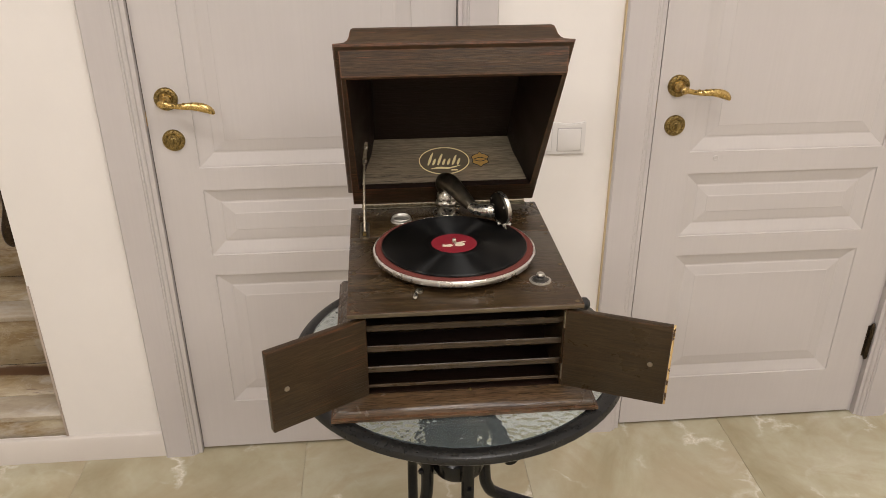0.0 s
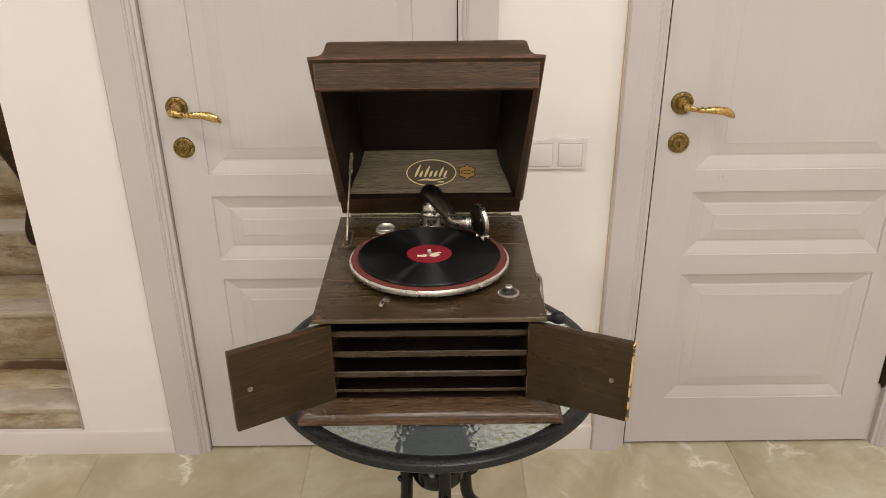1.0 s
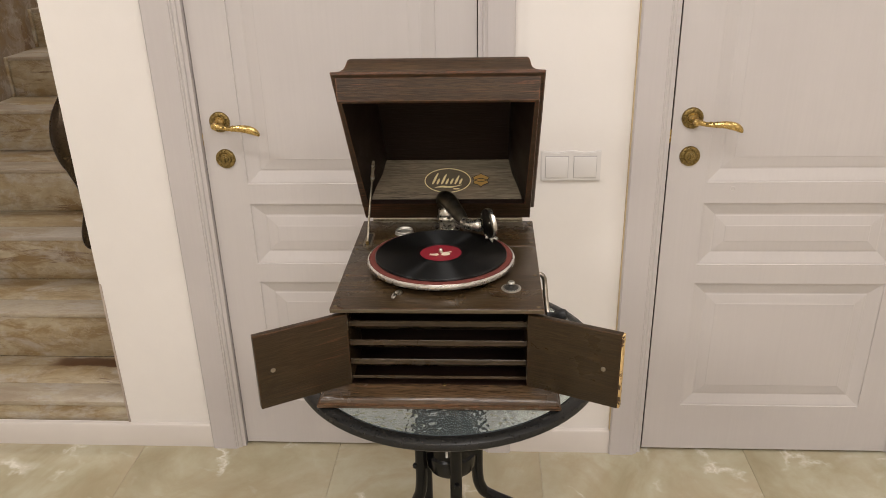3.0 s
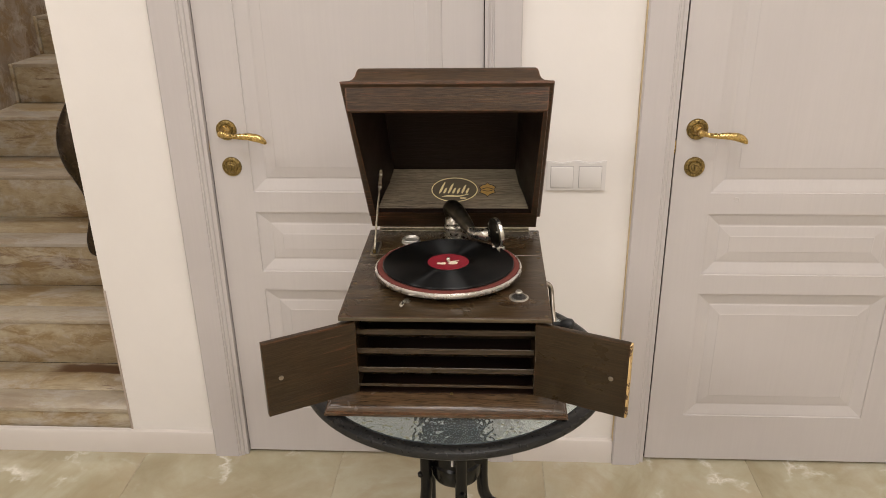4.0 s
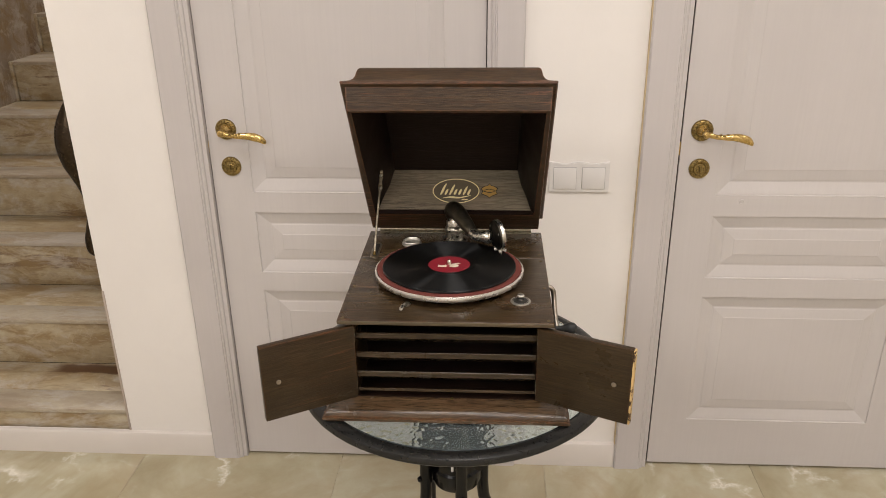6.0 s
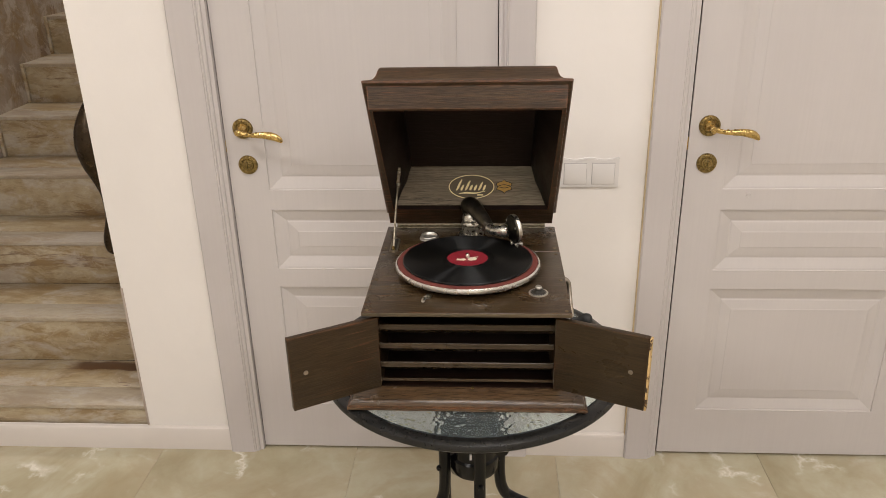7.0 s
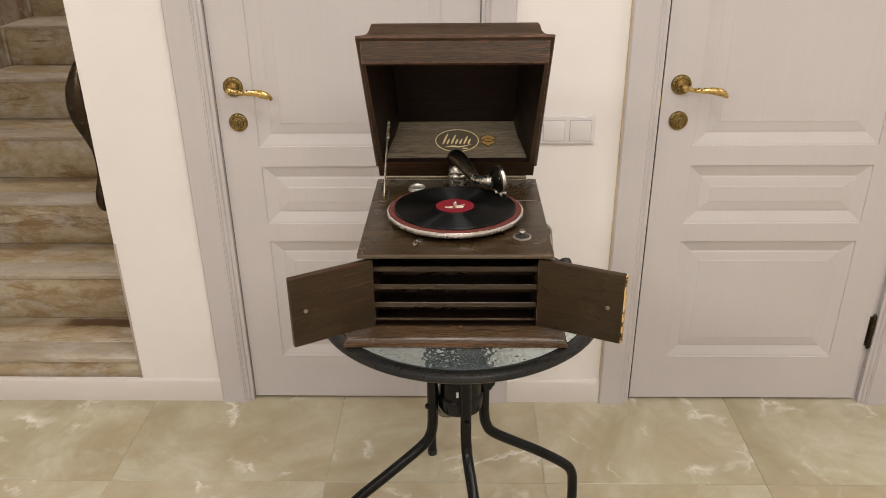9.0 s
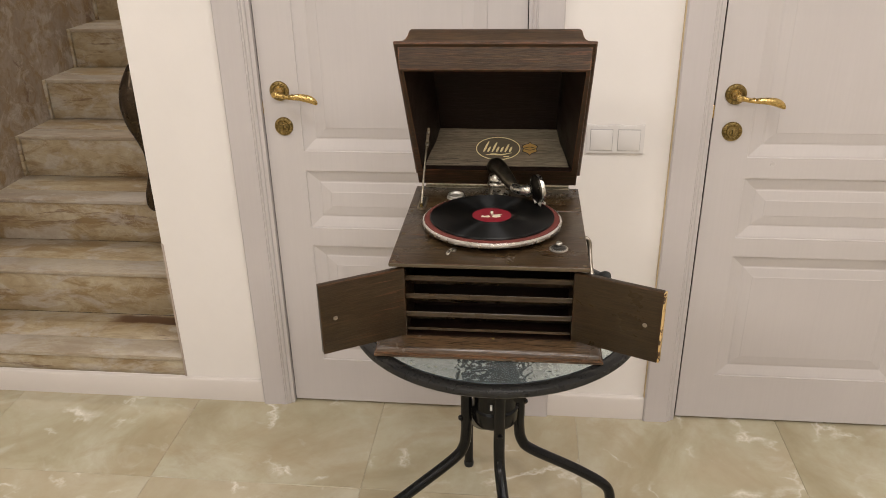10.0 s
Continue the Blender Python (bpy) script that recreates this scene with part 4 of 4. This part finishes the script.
# winding crank on the side
bm = tube(bmesh.new(), smooth_path([(0.343, 1.245, 0.842), (0.354, 1.244, 0.843), (0.362, 1.243, 0.842), (0.3675, 1.242, 0.836), (0.3695, 1.24, 0.825), (0.3712, 1.228, 0.803), (0.3735, 1.212, 0.783), (0.3745, 1.206, 0.777)], 6), 0.0046, 14)
crank = part("winding_crank", bm, dull_steel, gram, "bent nickel winding crank")
part("crank_knob", lathe(bmesh.new(), [(0, -0.003), (0.0050, -0.003), (0.0052, 0.008), (0.007, 0.012), (0.0100, 0.017), (0.0116, 0.024), (0.0104, 0.031), (0.006, 0.035), (0, 0.036)], turned(0.3755, 1.203, 0.778, (1, -0.05, 0.04)), 28), black_rubber, crank, "turned black wooden knob")
part("crank_plate", lathe(bmesh.new(), [(0.013, 0), (0.013, 0.0015), (0.009, 0.003), (0, 0.003)], turned(X1, 1.245, 0.842, (1, 0, 0)), 28), nickel, gram)

# lid: x across, y from the hinge along its rim, z into its depth
OPEN = 54.0
cu, su = math.cos(radians(OPEN)), math.sin(radians(OPEN))
LID = Matrix(((1, 0, 0, CX), (0, -cu, su, 1.430), (0, su, cu, 0.8835), (0, 0, 0, 1)))


def lid_shell():
    bm = bmesh.new()
    W, L = 0.1705, 0.364
    edge = [(0.0, 0.0, 0.0), (0.0005, 0.002, 0.002), (0.002, 0.0265, 0.0285), (0.0085, 0.0335, 0.0300), (0.0105, 0.0355, 0.0325), (0.0090, 0.0345, 0.0350), (0.0010, 0.0335, 0.0365),
            (-0.0060, 0.0325, 0.0385), (-0.0110, 0.0320, 0.0430), (-0.0138, 0.0315, 0.0500), (-0.0150, 0.0310, 0.0590), (-0.0165, 0.0305, 0.0655), (-0.0200, 0.0285, 0.0705), (-0.0260, 0.0240, 0.0740), (-0.0340, 0.0150, 0.0755), (-0.0390, -0.06, 0.1190)]
    outer = frustum(bm, [(-W - d, W + d, min(-d, 0.05) if d < 0 else -d * 0.8, L + f, n) for d, f, n in edge], cap_low=False)
    lip = [bm.verts.new(q) for q in ((-0.1585, 0.052, 0.0), (0.1585, 0.052, 0.0), (0.1635, 0.359, 0.0), (-0.1635, 0.359, 0.0))]
    waist = [bm.verts.new(q) for q in ((-0.1340, 0.052, 0.0720), (0.1340, 0.052, 0.0720), (0.1350, 0.311, 0.0720), (-0.1350, 0.311, 0.0720))]
    deep = [bm.verts.new(q) for q in ((-0.1275, 0.052, 0.11), (0.1275, 0.052, 0.11), (0.1275, 0.285, 0.11), (-0.1275, 0.285, 0.11))]
    low = outer[0]
    for i in range(4):
        j = (i + 1) % 4
        bm.faces.new((low[j], low[i], lip[i], lip[j]))
        for a, b in ((lip, waist), (waist, deep)):
            # the hollow takes the darkened oak, its shade put into the colour
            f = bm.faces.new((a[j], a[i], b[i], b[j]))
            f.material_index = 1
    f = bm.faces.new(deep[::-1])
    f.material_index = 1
    bmesh.ops.recalc_face_normals(bm, faces=bm.faces[:])
    return bm


lid = part("lid", lid_shell(), [oak_lid, oak_shaded], gram, "raised dark oak lid with a moulded edge", LID)
# pale board at the back of the lid's hollow; faces along +y of the lid
bm = bmesh.new()
vs = [(-0.1525, 0.0105), (0.1525, 0.0105), (0.1272, 0.1085), (-0.1272, 0.1085)]
prism(bm, vs, "y", 0.0524, 0.0545)
panel = part("maker_board", bm, oak_grey, lid, "pale weathered oak board with gold transfers", LID)
FACE = LID @ Matrix(((1, 0, 0, 0), (0, 0, 1, 0.0546), (0, 1, 0, 0), (0, 0, 0, 1)))


def ring(cx, cy, a, b, w, n=48):
    bm = bmesh.new()
    o, i = oval(cx, cy, a, b, n), oval(cx, cy, a - w, b - w, n)
    lo = [[bm.verts.new((x, y, z)) for x, y in loop] for z in (0.0003, 0.0006) for loop in (o, i)]
    for p, q in ((lo[0], lo[2]), (lo[2], lo[3]), (lo[3], lo[1])):
        for k in range(n):
            bm.faces.new((p[k], p[(k + 1) % n], q[(k + 1) % n], q[k]))
    bmesh.ops.recalc_face_normals(bm, faces=bm.faces[:])
    return bm


OX, OY = 0.002, 0.0555
part("oval_ground", flat(oval(OX, OY, 0.0465, 0.0295, 40), 0.0002), oval_ground, panel, "", FACE)
part("oval_border", ring(OX, OY, 0.0478, 0.0306, 0.0021), gold_print, panel, "", FACE)
# slanted bars in place of the maker's writing
bm = bmesh.new()
for i, h in enumerate((0.030, 0.015, 0.027, 0.015, 0.015, 0.023, 0.015)):
    x0, y0 = OX - 0.031 + 0.0092 * i, OY - 0.0095
    tube(bm, smooth_path([(x0, y0, 0.0006, 0.0012), (x0 + h * 0.10, y0 + h * 0.25, 0.0006, 0.0024), (x0 + h * 0.24, y0 + h * 0.65, 0.0006, 0.0022), (x0 + h * 0.36, y0 + h * 0.92, 0.0006, 0.0012)], 4), 0.0015, 6, (1.0, 0.25), up=(0, 0, 1))
part("slanted_bars", bm, gold_print, panel, "", FACE)
bm = tube(bmesh.new(), smooth_path([(OX - 0.026, OY - 0.0175, 0.0006, 0.0006), (OX - 0.01, OY - 0.0155, 0.0006, 0.0022), (OX + 0.008, OY - 0.0165, 0.0006, 0.0018), (OX + 0.03, OY - 0.011, 0.0006, 0.0006)], 6), 0.001, 6, (1.0, 0.2), up=(0, 0, 1))
part("underline_stroke", bm, gold_print, panel, "", FACE)
part("small_bar", flat([(OX + 0.012, OY - 0.0225), (OX + 0.0245, OY - 0.0225), (OX + 0.0245, OY - 0.0195), (OX + 0.012, OY - 0.0195)], 0.0004), gold_print, panel, "", FACE)
BX, BYY = 0.070, 0.056
shield = [(-0.016, 0.006), (-0.009, 0.011), (-0.004, 0.012), (0, 0.0165), (0.004, 0.012), (0.009, 0.011), (0.016, 0.006), (0.0125, 0.0), (0.015, -0.007), (0.008, -0.010), (0.004, -0.012), (0, -0.0165), (-0.004, -0.012), (-0.008, -0.010), (-0.015, -0.007), (-0.0125, 0.0)]
part("badge_outline", flat([(BX + x * 1.12, BYY + y * 1.12) for x, y in shield], 0.0002), black_print, panel, "", FACE)
badge = part("badge", flat([(BX + x, BYY + y) for x, y in shield], 0.0005), gold_dull, panel, "gold shield-shaped transfer", FACE)
for k in (-1, 1):
    bm = tube(bmesh.new(), smooth_path([(BX - 0.012, BYY + 0.001 * k, 0.0008), (BX, BYY + 0.0042 * k, 0.0008), (BX + 0.012, BYY + 0.001 * k, 0.0008)], 5), 0.0008, 6, (1.0, 0.25), up=(0, 0, 1))
    part("badge_line", bm, black_print, panel, "", FACE)

# long hinge and lid stay
bm = tube(bmesh.new(), [(0.022, 1.4365, 0.879), (0.334, 1.4365, 0.879)], 0.0036, 12)
box(bm, 0.022, 0.334, 1.4245, 1.4365, 0.8748, 0.8768, 0.0004)
part("piano_hinge", bm, hinge_brass, gram, "long worn brass hinge")
def pill(x, y0, y1, r, z0, z1):
    """A flat plate with round ends."""
    ends = [(x + r * math.cos(a), y0 + r + r * math.sin(a)) for a in [math.pi * (1 + k / 8) for k in range(9)]]
    ends += [(x + r * math.cos(a), y1 - r + r * math.sin(a)) for a in [math.pi * k / 8 for k in range(9)]]
    return prism(bmesh.new(), ends, "z", z0, z1)


slot = part("stay_plate", pill(0.028, 1.293, 1.366, 0.0085, 0.8745, 0.8765), hinge_brass, gram, "slotted brass plate for the lid stay")
part("slot", pill(0.028, 1.300, 1.359, 0.0048, 0.8758, 0.8768), black_print, slot)
stay = part("lid_stay", tube(bmesh.new(), [(0.028, 1.305, 0.8785), (0.0292, 1.345, 0.925), (0.0308, 1.385, 0.970), (0.0313, 1.393, 0.981)], 0.0022, 10), hinge_brass, gram, "thin brass lid stay")
part("stay_pin", lathe(bmesh.new(), [(0, -0.004), (0.0035, -0.003), (0.0035, 0.004), (0, 0.005)], Matrix.Translation((0.028, 1.305, 0.8795)), 12), brass, stay)
bm = tube(bmesh.new(), smooth_path([(0.0313, 1.394, 0.976, 0.0034), (0.0318, 1.392, 0.984, 0.0054), (0.0330, 1.3905, 0.996, 0.0040), (0.0345, 1.389, 1.009, 0.0052), (0.0355, 1.388, 1.020, 0.0040)], 5), 0.005, 10, (0.45, 1.0), up=(1, 0, 0))
part("stay_bracket", bm, hinge_brass, stay, "jointed brass bracket")
for x, y, z in ((0.0325, 1.390, 0.984), (0.0352, 1.387, 1.010)):
    part("rivet", lathe(bmesh.new(), [(0.0030, -0.002), (0.0030, 0.003), (0.002, 0.0042), (0, 0.0045)], turned(x, y, z, (0.8, -0.6, 0)), 12), nickel, stay)

# ---- floor tiles ----
TILE = 0.6
tile_bm = box(bmesh.new(), -TILE / 2 + 0.0006, TILE / 2 - 0.0006, -TILE / 2 + 0.0006, TILE / 2 - 0.0006, -0.008, 0, 0.0005, segments=1)
tile_mesh = bpy.data.meshes.new("tile")
tile_bm.to_mesh(tile_mesh)
tile_bm.free()
tile_mesh.materials.append(marble_mat)
i0, i1 = int(math.floor((LEFT - 0.409) / TILE)), int(math.ceil((RIGHT - 0.409) / TILE))
j0, j1 = int(math.floor((BACK - 1.388) / TILE)), 1
for i in range(i0, i1):
    for j in range(j0, j1):
        tile = new("tile", tile_mesh)
        tile.parent = floor
        tile.location = (0.409 + TILE * (i + 0.5), 1.388 + TILE * (j + 0.5), 0)
